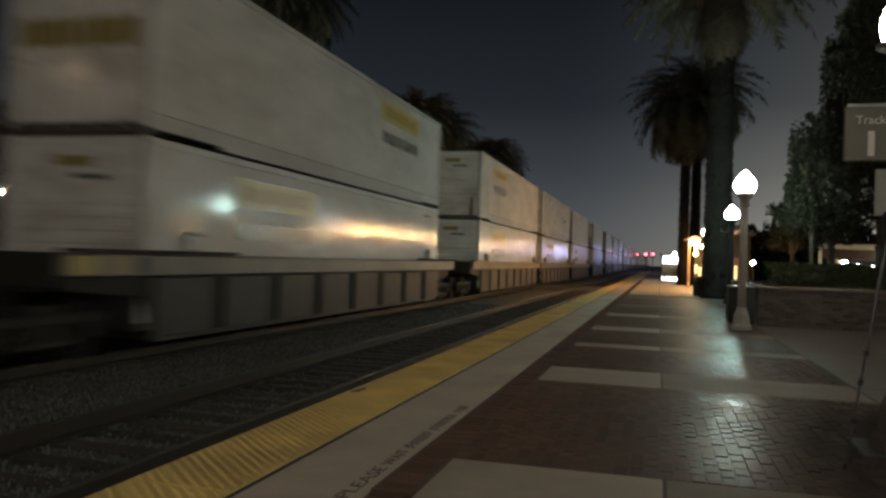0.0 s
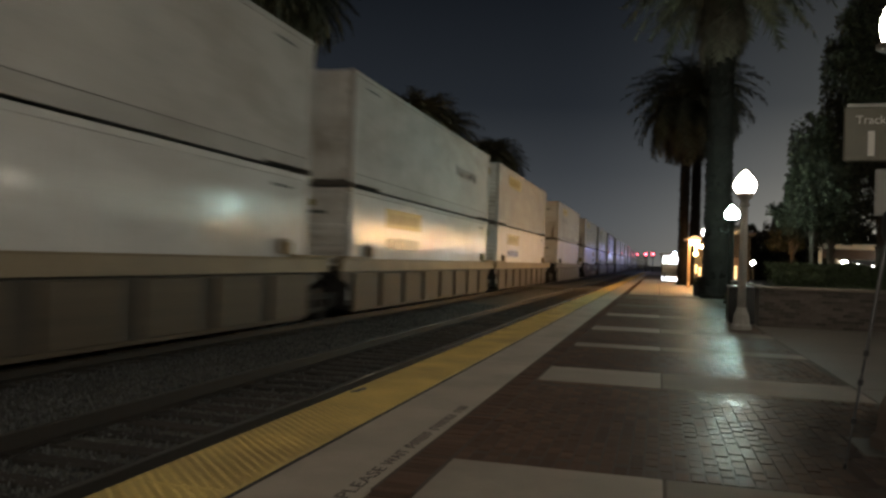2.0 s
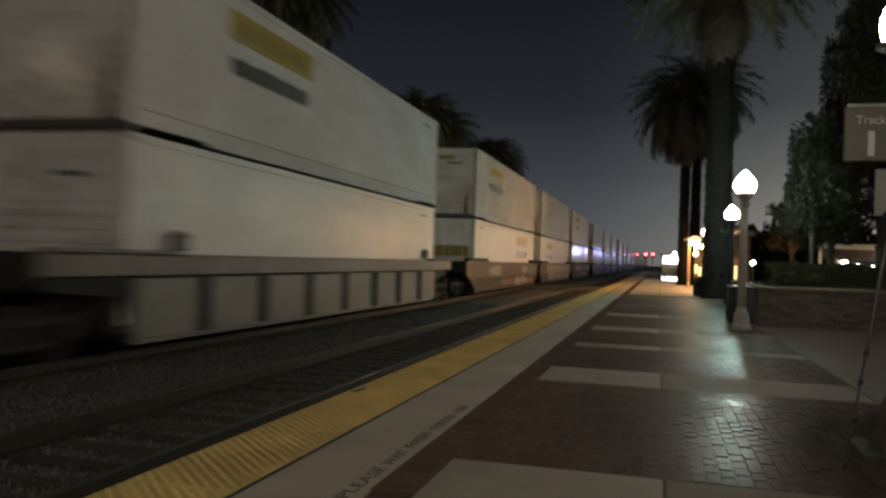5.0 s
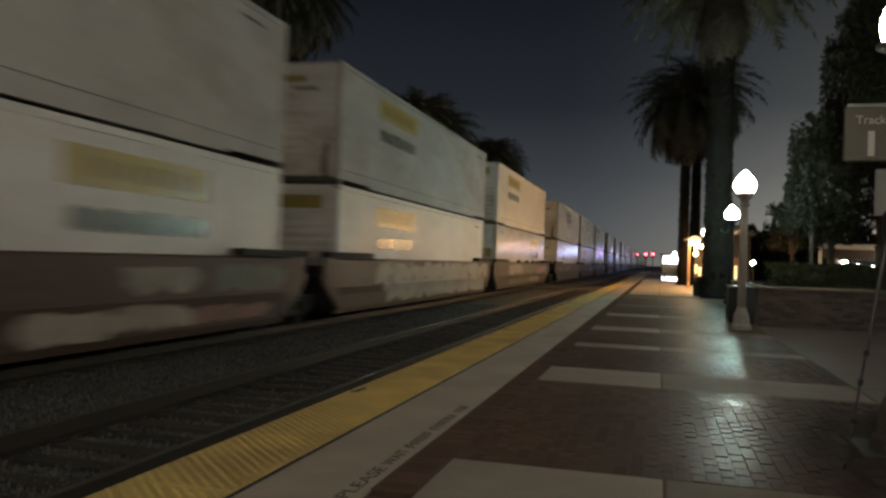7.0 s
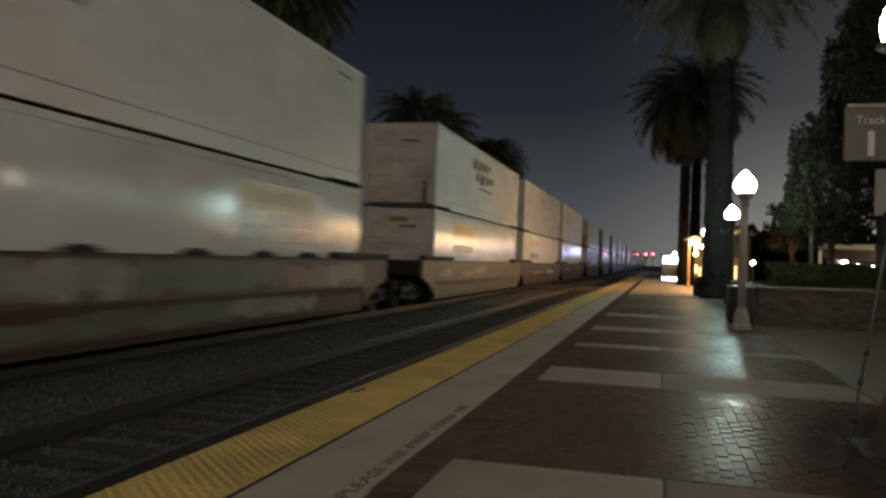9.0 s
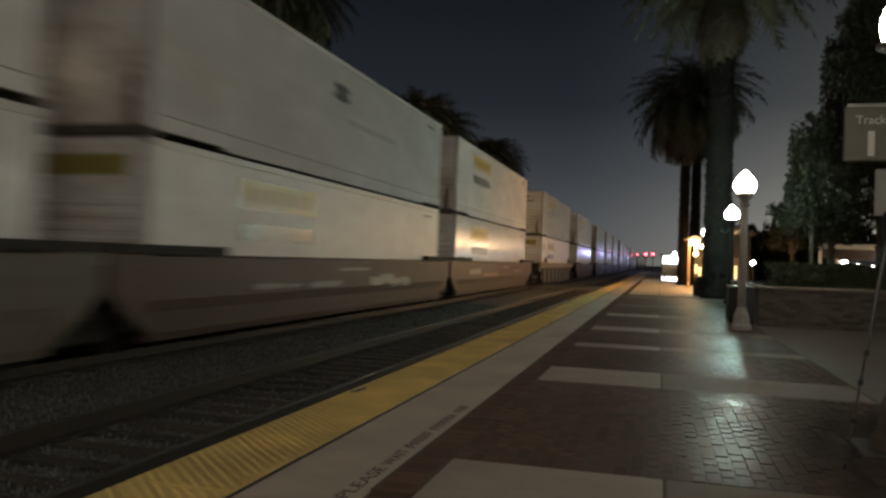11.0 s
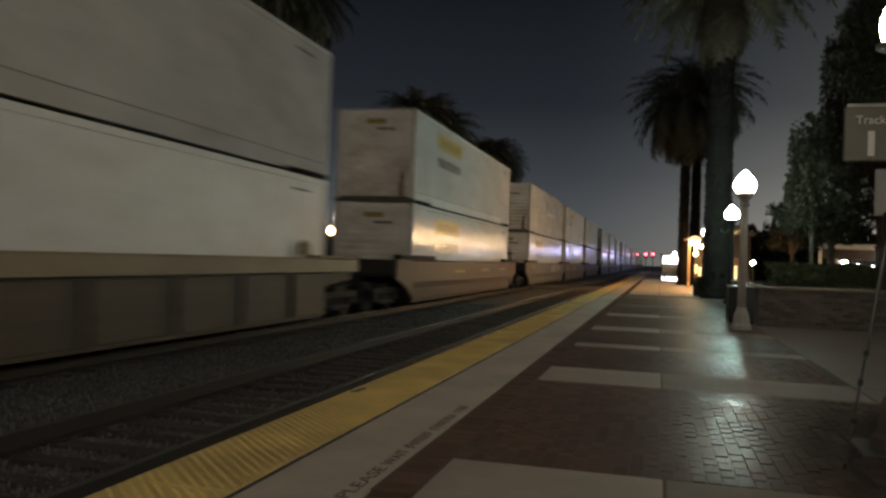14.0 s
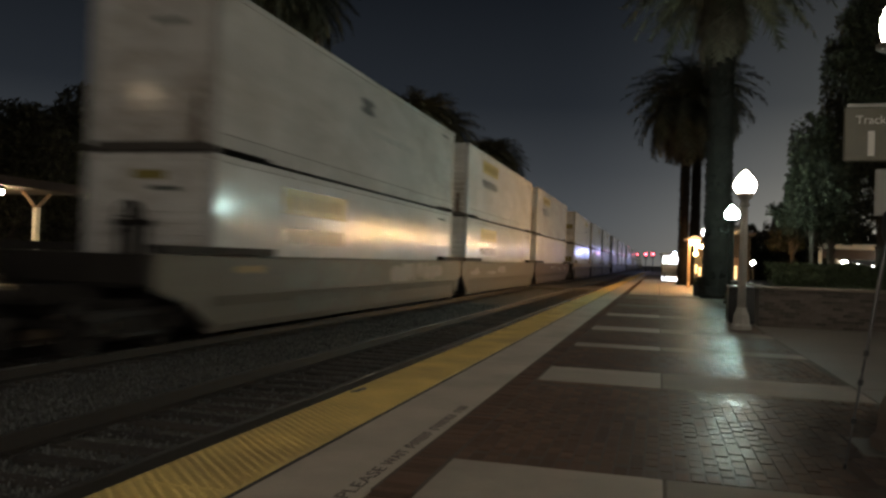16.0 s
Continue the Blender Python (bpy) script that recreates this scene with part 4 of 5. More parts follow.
def well_car(style, colour, near, far, label, marks_at=0):
    """A well unit along y; z = 0 on the rail. near, far: 'coupler' or 'joint'."""
    t = thing("well_car", label, "freight car", "train of well cars")
    hy = CL / 2
    joint = 0.80 if style == "ribbed" else 1.0
    e0 = -(hy + (1.75 if near == "coupler" else joint))
    e1 = hy + (1.75 if far == "coupler" else joint)
    mt = M[colour]
    for s in (-1, 1):
        if style == "ribbed":
            bm = bmesh.new()
            prism(bm, [(s * 1.30, 1.21), (s * 1.455, 1.18), (s * 1.455, 1.45), (s * 1.43, 1.49), (s * 1.30, 1.49)], e0, e1)
            part("side_sill", bm, M["silver"] if colour == "navy" else mt, t)
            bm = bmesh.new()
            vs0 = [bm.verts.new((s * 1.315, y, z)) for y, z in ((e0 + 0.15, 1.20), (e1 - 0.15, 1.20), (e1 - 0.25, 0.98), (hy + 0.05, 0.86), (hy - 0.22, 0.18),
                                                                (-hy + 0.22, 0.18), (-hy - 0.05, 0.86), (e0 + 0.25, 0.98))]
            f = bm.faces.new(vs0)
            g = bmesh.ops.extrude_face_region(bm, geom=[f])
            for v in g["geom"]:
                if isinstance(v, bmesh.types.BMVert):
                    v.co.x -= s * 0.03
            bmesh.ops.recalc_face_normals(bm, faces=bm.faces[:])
            # panels and chord below the sill take a darker, streaked tan
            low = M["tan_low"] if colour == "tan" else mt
            # sheet darker than the panels: the ribs' shade is put into its colour
            part("side_sheet", bm, M["tan_dark"] if colour == "tan" else M["bogie"], t, "recessed side sheet, darkened for the shade in it")
            x0, x1 = sorted((s * 1.31, s * 1.395))
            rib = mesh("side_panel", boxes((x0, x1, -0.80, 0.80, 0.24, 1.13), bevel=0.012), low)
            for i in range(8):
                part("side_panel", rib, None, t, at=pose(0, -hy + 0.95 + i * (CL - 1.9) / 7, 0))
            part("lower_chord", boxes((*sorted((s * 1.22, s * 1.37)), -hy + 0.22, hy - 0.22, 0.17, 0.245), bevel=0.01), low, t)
        else:
            bm = bmesh.new()
            prism(bm, [(s * 1.31, 1.49), (s * 1.40, 1.49), (s * 1.425, 1.45), (s * 1.425, 0.80), (s * 1.39, 0.62), (s * 1.37, 0.30), (s * 1.34, 0.18),
                       (s * 1.25, 0.18), (s * 1.25, 0.24), (s * 1.31, 0.34)], -hy - 0.1, hy + 0.1)
            part("side_wall", bm, mt, t)
            for y0, y1 in ((e0, -hy - 0.1), (hy + 0.1, e1)):
                bm = bmesh.new()
                far_end = y1 if y0 > 0 else y0
                root = y0 if y0 > 0 else y1
                pts = [(root, 0.30), (root, 1.485), (far_end, 1.485), (far_end, 0.95), ((root + far_end) / 2 if abs(far_end - root) > 1 else root + (far_end - root) * 0.7, 0.72)]
                a = [bm.verts.new((s * 1.42, y, z)) for y, z in pts]
                b = [bm.verts.new((s * 1.32, y, z)) for y, z in pts]
                n = len(a)
                for i in range(n):
                    bm.faces.new((a[i], a[(i + 1) % n], b[(i + 1) % n], b[i]))
                bm.faces.new(a)
                bm.faces.new(list(reversed(b)))
                bmesh.ops.recalc_face_normals(bm, faces=bm.faces[:])
                part("end_wall", bm, mt, t)
        # walkways with turned-down edges at the container ends
        for e, q in ((e0, -1), (e1, 1)):
            y0, y1 = sorted((q * (hy - (1.0 if style == "ribbed" else 1.9)), e))
            if style == "ribbed":
                if colour == "navy":
                    y0, y1 = sorted((q * (hy - 2.35), e))
                part("walkway", boxes((*sorted((s * 1.31, s * 1.56)), y0, y1, 1.495, 1.545), bevel=0.008), M["bogie"] if colour == "navy" else mt, t, "narrow steel walkway")
                bm = boxes((*sorted((s * 1.31, s * 1.45)), *sorted((q * (hy - 1.02), q * (hy - 1.42))), 1.546, 1.80), (*sorted((s * 1.31, s * 1.38)), *sorted((q * (hy - 1.08), q * (hy - 1.36))), 1.80, 1.86), bevel=0.03)
                part("guide", bm, M["frame_grey"] if colour == "navy" else mt, t, "steel container guide")
            else:
                part("walkway", boxes((*sorted((s * 1.31, s * 1.53)), y0, y1, 1.495, 1.63), bevel=0.008), M["bogie"], t, "dark steel walkway")
    if marks_at == 153.40:
        for y in (-5.6, -2.1, 0.6, 2.9, 4.9):
            bm = boxes((1.30, 1.46, y - 0.34, y + 0.34, 1.492, 1.55), (1.32, 1.42, y - 0.22, y + 0.22, 1.551, 1.60), bevel=0.015)
            part("guide", bm, M["bogie"], t, "dark container guide")
    if marks_at == 282.00:
        bm = boxes((-0.09, 0.09, -hy - 0.42, -hy - 0.30, 1.10, 2.35), (-0.38, 0.38, -hy - 0.40, -hy - 0.32, 1.95, 2.05), (-0.30, -0.22, -hy - 0.40, -hy - 0.32, 1.10, 1.95),
                   (0.22, 0.30, -hy - 0.40, -hy - 0.32, 1.10, 1.95), bevel=0.012)
        stand = part("brake_stand", bm, M["bogie"], t, "dark steel brake stand")
        bm = bmesh.new()
        tube(bm, [(0.26 * math.cos(k * 0.3927), -hy - 0.47, 2.10 + 0.26 * math.sin(k * 0.3927)) for k in range(17)], 0.022, 6)
        tube(bm, [(-0.26, -hy - 0.47, 2.10), (0.26, -hy - 0.47, 2.10)], 0.016, 6)
        tube(bm, [(0, -hy - 0.47, 1.84), (0, -hy - 0.47, 2.36)], 0.016, 6)
        tube(bm, [(0, -hy - 0.48, 2.10), (0, -hy - 0.36, 2.10)], 0.03, 6)
        part("brake_wheel", bm, M["bogie"], stand)
    if colour == "navy" and near == "coupler":
        for y0, y1, m in ((1.22, 1.72, "yellow_panel"), (0.42, 0.95, "tan"), (0.10, 0.36, "blue_panel")):
            part("sill_panel", boxes((1.4555, 1.4595, -hy - y1, -hy - y0, 1.20, 1.44), bevel=0.001), M["yellow" if m == "yellow_panel" else m], t, "small painted panel on the sill")
    # faded paint marks on smooth sides
    if marks_at in SPRAY:
        r = random.Random(int(marks_at))
        for y0, y1, z0, z1, m in SPRAY[marks_at]:
            spray(t, y0 - hy, y1 - hy, z0, z1, m, r, SPRAY_WORDS[m])
    elif style == "smooth":
        r = random.Random(len(label))
        for k in range(5):
            y, z = r.uniform(-hy + 0.9, hy - 0.9), r.uniform(1.0, 1.22)
            w, h = r.uniform(0.3, 1.2), r.uniform(0.07, 0.20)
            bm = bmesh.new()
            mid = bm.verts.new((1.428, y, z))
            rim = [bm.verts.new((1.4262, y + w * math.cos(a * 0.3927) * r.uniform(0.7, 1.1), z + h * math.sin(a * 0.3927) * r.uniform(0.7, 1.05))) for a in range(16)]
            for i in range(16):
                bm.faces.new((mid, rim[i], rim[(i + 1) % 16]))
            part("paint_mark", bm, M["graffiti"], t, "faded pale paint mark")
    # well floor and cross members
    beam = mesh("cross_member", boxes((-1.30, 1.30, -0.25, 0.25, 0.19, 0.31)), M["bogie"])
    for i in range(6):
        part("cross_member", beam, None, t, at=pose(0, -hy + 0.7 + i * (CL - 1.4) / 5, 0))
    sets = []
    for kind, e, q in ((near, e0, -1), (far, e1, 1)):
        y0, y1 = sorted((q * (hy + 0.10), e))
        bm = boxes((-1.29, 1.29, *sorted((q * (hy + 0.06), q * (hy + 0.16))), 0.35, 1.30), (-0.95, 0.95, y0, y1, 0.96, 1.10), bevel=0.01)
        part("end_deck", bm, M["bogie"], t, "dark end deck over the wheels")
        if kind == "coupler":
            bm = boxes((-0.26, 0.26, *sorted((q * (hy + 1.2), q * (hy + 2.75))), 0.72, 1.0), (-1.35, 1.35, *sorted((e, e + q * 0.10)), 1.02, 1.48), bevel=0.015)
            part("draft_gear", bm, M["bogie"], t)
            bm = boxes((-0.09, 0.09, *sorted((q * (hy + 2.75), q * (hy + 3.25))), 0.80, 0.94), (-0.16, 0.16, *sorted((q * (hy + 3.22), q * (hy + 3.44))), 0.74, 1.0), bevel=0.03)
            part("coupler", bm, M["bogie"], t)
            sets += bogie(t, q * (hy + 1.55))
        elif q > 0:
            sets += bogie(t, hy + 1.12)
    return t


# unit by unit: near end of its containers at the start, style, colour, ends, markings below and above (minus: turned round)
C, J = "coupler", "joint"
UNITS = [
    (-12.65, "ribbed", "navy", C, C, "plain", "full"),
    (10.22, "ribbed", "navy", C, C, "full", "-~full"),
    (32.95, "ribbed", "tan", C, J, "full", "~full"),
    (51.52, "ribbed", "tan", J, J, "full", "-~grey"),
    (70.00, "ribbed", "tan", J, C, "wide", "~yellow"),
    (93.05, "ribbed", "silver", C, C, "plain", "full"),
    (115.25, "smooth", "brown", C, J, "-wide", "~full"),
    (134.40, "smooth", "brown", J, J, "wide", "~full"),
    (153.40, "smooth", "brown", J, C, "-full", "wide"),
    (176.50, "smooth", "olive", C, J, "full", "dark"),
    (194.80, "smooth", "brown", J, J, "wide", "spot"),
    (213.30, "smooth", "brown", J, C, "full", "full"),
    (236.30, "ribbed", "tan", C, C, "stained", "~full"),
    (259.05, "smooth", "brown", C, C, "full", "full"),
    (282.00, "smooth", "olive", C, J, "full", "~spot"),
    (300.50, "smooth", "olive", J, J, "full", "full"),
    (319.00, "smooth", "brown", J, C, "plain", "full"),
]
COLOUR_WORDS = {"navy": "dark grimy", "tan": "tan", "silver": "dirty silver", "brown": "red-brown", "olive": "olive-grey"}
MOVING, WHEELS = [], []


def train():
    x = TRACKS[1]
    units = list(UNITS)
    r = random.Random(21)
    u = 319.0 + CL
    for k in range(5):
        col, sty = r.choice((("tan", "ribbed"), ("brown", "smooth"), ("olive", "smooth")))
        u += 7.0
        for a, b in ((C, J), (J, J), (J, C)):
            units.append((u, sty, col, a, b, r.choice(("full", "plain", "yellow", "-full")), r.choice(("full", "full", "dark", "-full"))))
            u += CL + 2.3
        u -= 2.3
    cars, boxes_ = {}, {}
    for u0, sty, col, near, far, low, up in units:
        mid = u0 + CL / 2
        key = (sty, col, near, far, u0 if u0 in SPRAY else 0)
        m = pose(x, mid, RAIL_Z)
        if key in cars:
            ob = copy_thing(cars[key], m)
        else:
            side = "ribbed" if sty == "ribbed" else "smooth"
            ob = cars[key] = well_car(sty, col, near, far, f"{COLOUR_WORDS[col]} well car with spray paint on the far track" if u0 in SPRAY else f"{COLOUR_WORDS[col]} {side}-sided well car rolling on the far track", u0)
            ob.matrix_basis = m
        MOVING.append((ob, x, mid, RAIL_Z, 0))
        if 0 < u0 < 300:
            WHEELS.extend(o for o in ob.children_recursive if o.name.startswith("wheelset"))
        for marks, z in ((low, RAIL_Z + 0.345), (up, RAIL_Z + 0.345 + CH + 0.012)):
            turn = 180 if marks[0] == "-" else 0
            kind = marks.strip("-")
            m = pose(x, mid, z, 0, 0, turn)
            if kind in boxes_:
                ob = copy_thing(boxes_[kind], m)
            else:
                ob = boxes_[kind] = container(kind)
                ob.matrix_basis = m
            MOVING.append((ob, x, mid, z, turn))


def travelled(t):
    return 16.55 * t + 0.02 * t * t


def motions():
    for ob, x, y, z, turn in MOVING:
        walk(ob, [(t, pose(x, y - travelled(t), z, 0, 0, turn)) for t in (0, 2, 4, 6, 8, 10, 12, 14, 16)])
    # wheels roll without slipping
    steps = [k / 30 for k in range(481)]
    turns = [math.degrees(travelled(t) / 0.415) for t in steps]
    for w in WHEELS:
        p = w.matrix_basis.translation.copy()
        walk(w, [(t, pose(p.x, p.y, p.z, a, 0, 0)) for t, a in zip(steps, turns)])


# ---------------------------------------------------------------- planting and buildings
def leaves(name, blobs, count, size, seed, material, up=0.3):
    """Many small leaf sprays filling a few rounded clumps, thinner towards the rim."""
    r = random.Random(seed)
    verts, faces = [], []
    total = sum(b[3] * b[4] * b[5] for b in blobs)
    for cx, cy, cz, rx, ry, rz in blobs:
        for _ in range(int(count * rx * ry * rz / total)):
            while True:
                p = Vector((r.uniform(-1, 1), r.uniform(-1, 1), r.uniform(-1, 1)))
                if 0.25 < p.length < 1.0 + 0.12 * r.random():
                    break
            c = Vector((cx + p.x * rx, cy + p.y * ry, cz + p.z * rz))
            if noise.noise(c * (1.1 / max(0.4, min(rx, 1.5)))) < -0.22:
                continue
            q = Euler((r.uniform(-1, 1), r.uniform(-1, 1), r.uniform(0, 6.28))).to_quaternion()
            s = size * r.uniform(0.6, 1.4)
            n = len(verts)
            for k in ((-0.5, 0, 0), (0, -0.22, 0.05), (0.6, 0, 0), (0, 0.22, 0.05)):
                verts.append(c + q @ (Vector(k) * s))
            faces.append((n, n + 1, n + 2, n + 3))
    me = bpy.data.meshes.new(name)
    me.from_pydata(verts, [], faces)
    me.materials.append(material)
    return me


def tree(label, height, spread, trunk, seed, trunk_material="bark", count=5000, leaf=0.28, crown_base=0.35, at=None):
    t = thing("tree", label, "tree", "trees round the station")
    r = random.Random(seed)
    bm = bmesh.new()
    fork = height * crown_base
    tube(bm, [(0, 0, -0.1), (0.03, 0.02, fork * 0.5), (0, 0, fork)], [trunk * 1.2, trunk, trunk * 0.85], 10)
    blobs = []
    for k in range(7):
        a = k * 0.9 + r.uniform(-0.3, 0.3)
        d = spread * r.uniform(0.25, 0.62)
        z = fork + (height - fork) * r.uniform(0.25, 0.75)
        tip = (d * math.cos(a), d * math.sin(a), z)
        tube(bm, [(0, 0, fork * 0.97), (tip[0] * 0.4, tip[1] * 0.4, fork + (z - fork) * 0.6), tip], [trunk * 0.5, trunk * 0.3, trunk * 0.1], 6)
        blobs.append((*tip, spread * r.uniform(0.38, 0.55), spread * r.uniform(0.38, 0.55), (height - fork) * r.uniform(0.22, 0.34)))
    blobs.append((0, 0, height * 0.8, spread * 0.5, spread * 0.5, height * 0.2))
    part("trunk", bm, M[trunk_material], t)
    part("crown", leaves("crown", blobs, count, leaf, seed, M["leaf"]), None, t, "dense dark leaves")
    if at is not None:
        t.matrix_basis = at
    return t


def palm(label, height, trunk_r, reach, fronds, seed, at=None, skirt=True, low=-0.55, droop=1.25, hang=-0.62):
    """A tall palm: ringed trunk, a crown of arching feathered fronds, dry ones hanging under it."""
    t = thing("palm_tree", label, "palm tree", "palms along the tracks")
    r = random.Random(seed)
    bm = bmesh.new()
    prof, n = [], int(height / 0.22)
    for i in range(n + 1):
        z = height * i / n
        rr = trunk_r * (1.18 if i == 0 else 1.0 - 0.18 * i / n)
        prof += [(rr * r.uniform(0.90, 0.97), z + r.uniform(-0.02, 0.02)), (rr * r.uniform(1.0, 1.08), z + r.uniform(0.10, 0.16))]
    lathe(bm, prof, 12)
    for v in bm.verts:
        k = 1 + 0.07 * noise.noise(v.co * 4.0)
        v.co.x, v.co.y, v.co.z = v.co.x * k, v.co.y * k, v.co.z + 0.05 * noise.noise(v.co * 2.5)
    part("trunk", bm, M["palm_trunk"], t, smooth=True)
    # old leaf bases up the trunk
    verts, faces = [], []
    for k in range(int(height * 60)):
        z, a = r.uniform(0.1, height), r.uniform(0, 6.283)
        rr = trunk_r * (1.0 - 0.18 * z / height) * 0.97
        o = Vector((math.cos(a), math.sin(a), 0))
        s = Vector((-math.sin(a), math.cos(a), 0)) * r.uniform(0.04, 0.09)
        p = o * rr + Vector((0, 0, z))
        tip = p + o * r.uniform(0.04, 0.15) + Vector((0, 0, r.uniform(0.08, 0.25)))
        n0 = len(verts)
        verts += [p - s, p + s, tip + s * 0.4, tip - s * 0.4]
        faces.append((n0, n0 + 1, n0 + 2, n0 + 3))
    me = bpy.data.meshes.new("leaf_base")
    me.from_pydata(verts, [], faces)
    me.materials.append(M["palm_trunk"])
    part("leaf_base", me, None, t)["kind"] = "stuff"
    for name, lo, hi, cnt, mat_name in (("crown", low, 1.25, fronds, "palm"), ("dry_fronds", -1.5, hang, int(fronds * 0.9) if skirt else 4, "palm_dry")):
        verts, faces = [], []
        for k in range(cnt):
            az = k * 2.39996 + r.uniform(-0.2, 0.2)
            el = lo + (hi - lo) * (k + 0.5) / cnt
            L = reach * r.uniform(0.85, 1.1) * (0.85 if name == "dry_fronds" else 1.0)
            p = Vector((0, 0, height + 0.15))
            seg = 11
            d_el = -droop / seg if el > -0.8 else -0.05
            ax = Vector((math.cos(az), math.sin(az), 0))
            side = Vector((-math.sin(az), math.cos(az), 0))
            e = el
            for i in range(seg):
                nxt = p + (ax * math.cos(e) + Vector((0, 0, 1)) * math.sin(e)) * (L / seg)
                upv = ax * -math.sin(e) + Vector((0, 0, 1)) * math.cos(e)
                w = 0.022 * (1 - i / seg) + 0.006
                n0 = len(verts)
                verts += [p - side * w, p + side * w, nxt + side * w * 0.8, nxt - side * w * 0.8]
                faces.append((n0, n0 + 1, n0 + 2, n0 + 3))
                if i > 1:
                    lw = reach * 0.20 * math.sin(math.pi * (0.16 + 0.8 * i / seg))
                    for f in (0.0, 0.25, 0.5, 0.75):
                        b0 = p.lerp(nxt, f)
                        for s in (-1, 1):
                            tip = b0 + side * s * lw * r.uniform(0.7, 1.0) + (nxt - p).normalized() * lw * 0.75 + upv * lw * r.uniform(-0.35, 0.2)
                            n0 = len(verts)
                            h = (nxt - p) * 0.13
                            verts += [b0 - h, b0 + h, tip]
                            faces.append((n0, n0 + 1, n0 + 2))
                p = nxt
                e += d_el
        me = bpy.data.meshes.new(name)
        me.from_pydata(verts, [], faces)
        me.materials.append(M[mat_name])
        part(name, me, None, t, "arching green fronds" if name == "crown" else "dry hanging fronds")
    if at is not None:
        t.matrix_basis = at
    return t


def planting():
    # far side of the tracks
    a = palm("tall shaggy palm standing beyond the tracks", 12.0, 0.25, 3.1, 120, 4, pose(-16.0, 53, -1.3), low=-0.75, droop=1.5)
    copy_thing(a, pose(-16.0, 78.5, -0.3, 0, 0, 70))
    copy_thing(a, pose(-16.2, 24.8, -0.1, 0, 0, 140))
    copy_thing(a, pose(-16.0, 28.7, 0.2, 0, 0, 200))
    copy_thing(a, pose(-16.0, 32.6, 0.5, 0, 0, 20))
    copy_thing(a, pose(-15.4, 49.0, -2.0, 0, 0, 250))
    copy_thing(a, pose(-15.6, 57.0, -1.6, 0, 0, 110))
    copy_thing(a, pose(-16.2, 84.0, -0.8, 0, 0, 300))
    copy_thing(a, pose(-16.2, 74.0, -1.2, 0, 0, 30))
    tree("broad dark leafy tree beyond the far platform", 9.4, 3.8, 0.22, 12, "bark", 26000, 0.30, 0.22, pose(-27.5, 34.0, -0.05))
    tree("round dark leafy tree behind the far canopy", 7.6, 3.4, 0.17, 14, "bark", 20000, 0.28, 0.22, pose(-27.5, 29.0, -0.05))
    tree("dense dark tree behind the far canopy", 8.0, 3.5, 0.18, 16, "bark", 26000, 0.26, 0.30, pose(-29.6, 26.6, -0.05))
    tree("low dark tree beyond the far platform", 5.0, 2.6, 0.14, 15, "bark", 5000, 0.26, 0.3, pose(-26, 43, -0.05))
    tree("slim dark leafy tree between the far palms", 11.0, 1.55, 0.15, 27, "bark", 16000, 0.24, 0.10, pose(-23.0, 45.7, -0.05))
    tree("leafy shrub beside the far lamp post", 3.5, 0.95, 0.06, 19, "bark", 5000, 0.16, 0.3, pose(-18.9, 31.6, -0.05))
    # platform side
    palm("thick-trunked shaggy palm beside the platform", 13.0, 0.56, 4.4, 84, 9, pose(2.24, 34.0, 0), low=-0.3, droop=0.95, hang=-1.0)
    palm("tall palm with a broad drooping crown beside the platform", 11.7, 0.34, 4.5, 96, 10, pose(1.52, 55.0, 0), droop=1.6)
    palm("tall palm with a broad drooping crown beside the platform", 12.9, 0.34, 4.6, 90, 18, pose(2.30, 57.0, 0), droop=1.6)
    tree("tall dark leafy tree behind the hedge", 7.0, 1.9, 0.2, 22, "bark", 26000, 0.19, 0.30, pose(6.25, 33, 0))
    tree("large leafy tree catching the lamp light", 12.5, 3.1, 0.28, 23, "bark", 70000, 0.18, 0.18, pose(8.2, 34, 0))
    tree("low spreading tree beyond the planter", 4.8, 1.7, 0.10, 24, "bark", 12000, 0.16, 0.48, pose(5.4, 32.0, 0))
    tree("dark street tree behind the station lamp", 6.0, 2.4, 0.16, 25, "bark", 16000, 0.20, 0.35, pose(8.6, 58, 0))


def far_trees():
    blobs = [(-28.0 + 0.8 * (i % 3), 20.0 + 1.3 * i, 0.9, 1.3, 1.2, 1.5 + 0.35 * (i % 4)) for i in range(28)]
    tagged(part("far_bushes", leaves("far_bushes", blobs, 26000, 0.30, 43, M["leaf"]), None), "dark bushes behind the far platform", "bushes", kind="stuff")
    blobs = [(5.5 + 1.9 * i, 92 + 1.5 * (i % 3), 2.2 + 0.5 * (i % 2), 2.0, 1.8, 2.6 + 0.7 * (i % 3)) for i in range(14)]
    tagged(part("far_trees", leaves("far_trees", blobs, 46000, 0.6, 41, M["leaf"]), None), "dark belt of bushes beyond the road", "bushes", kind="stuff")


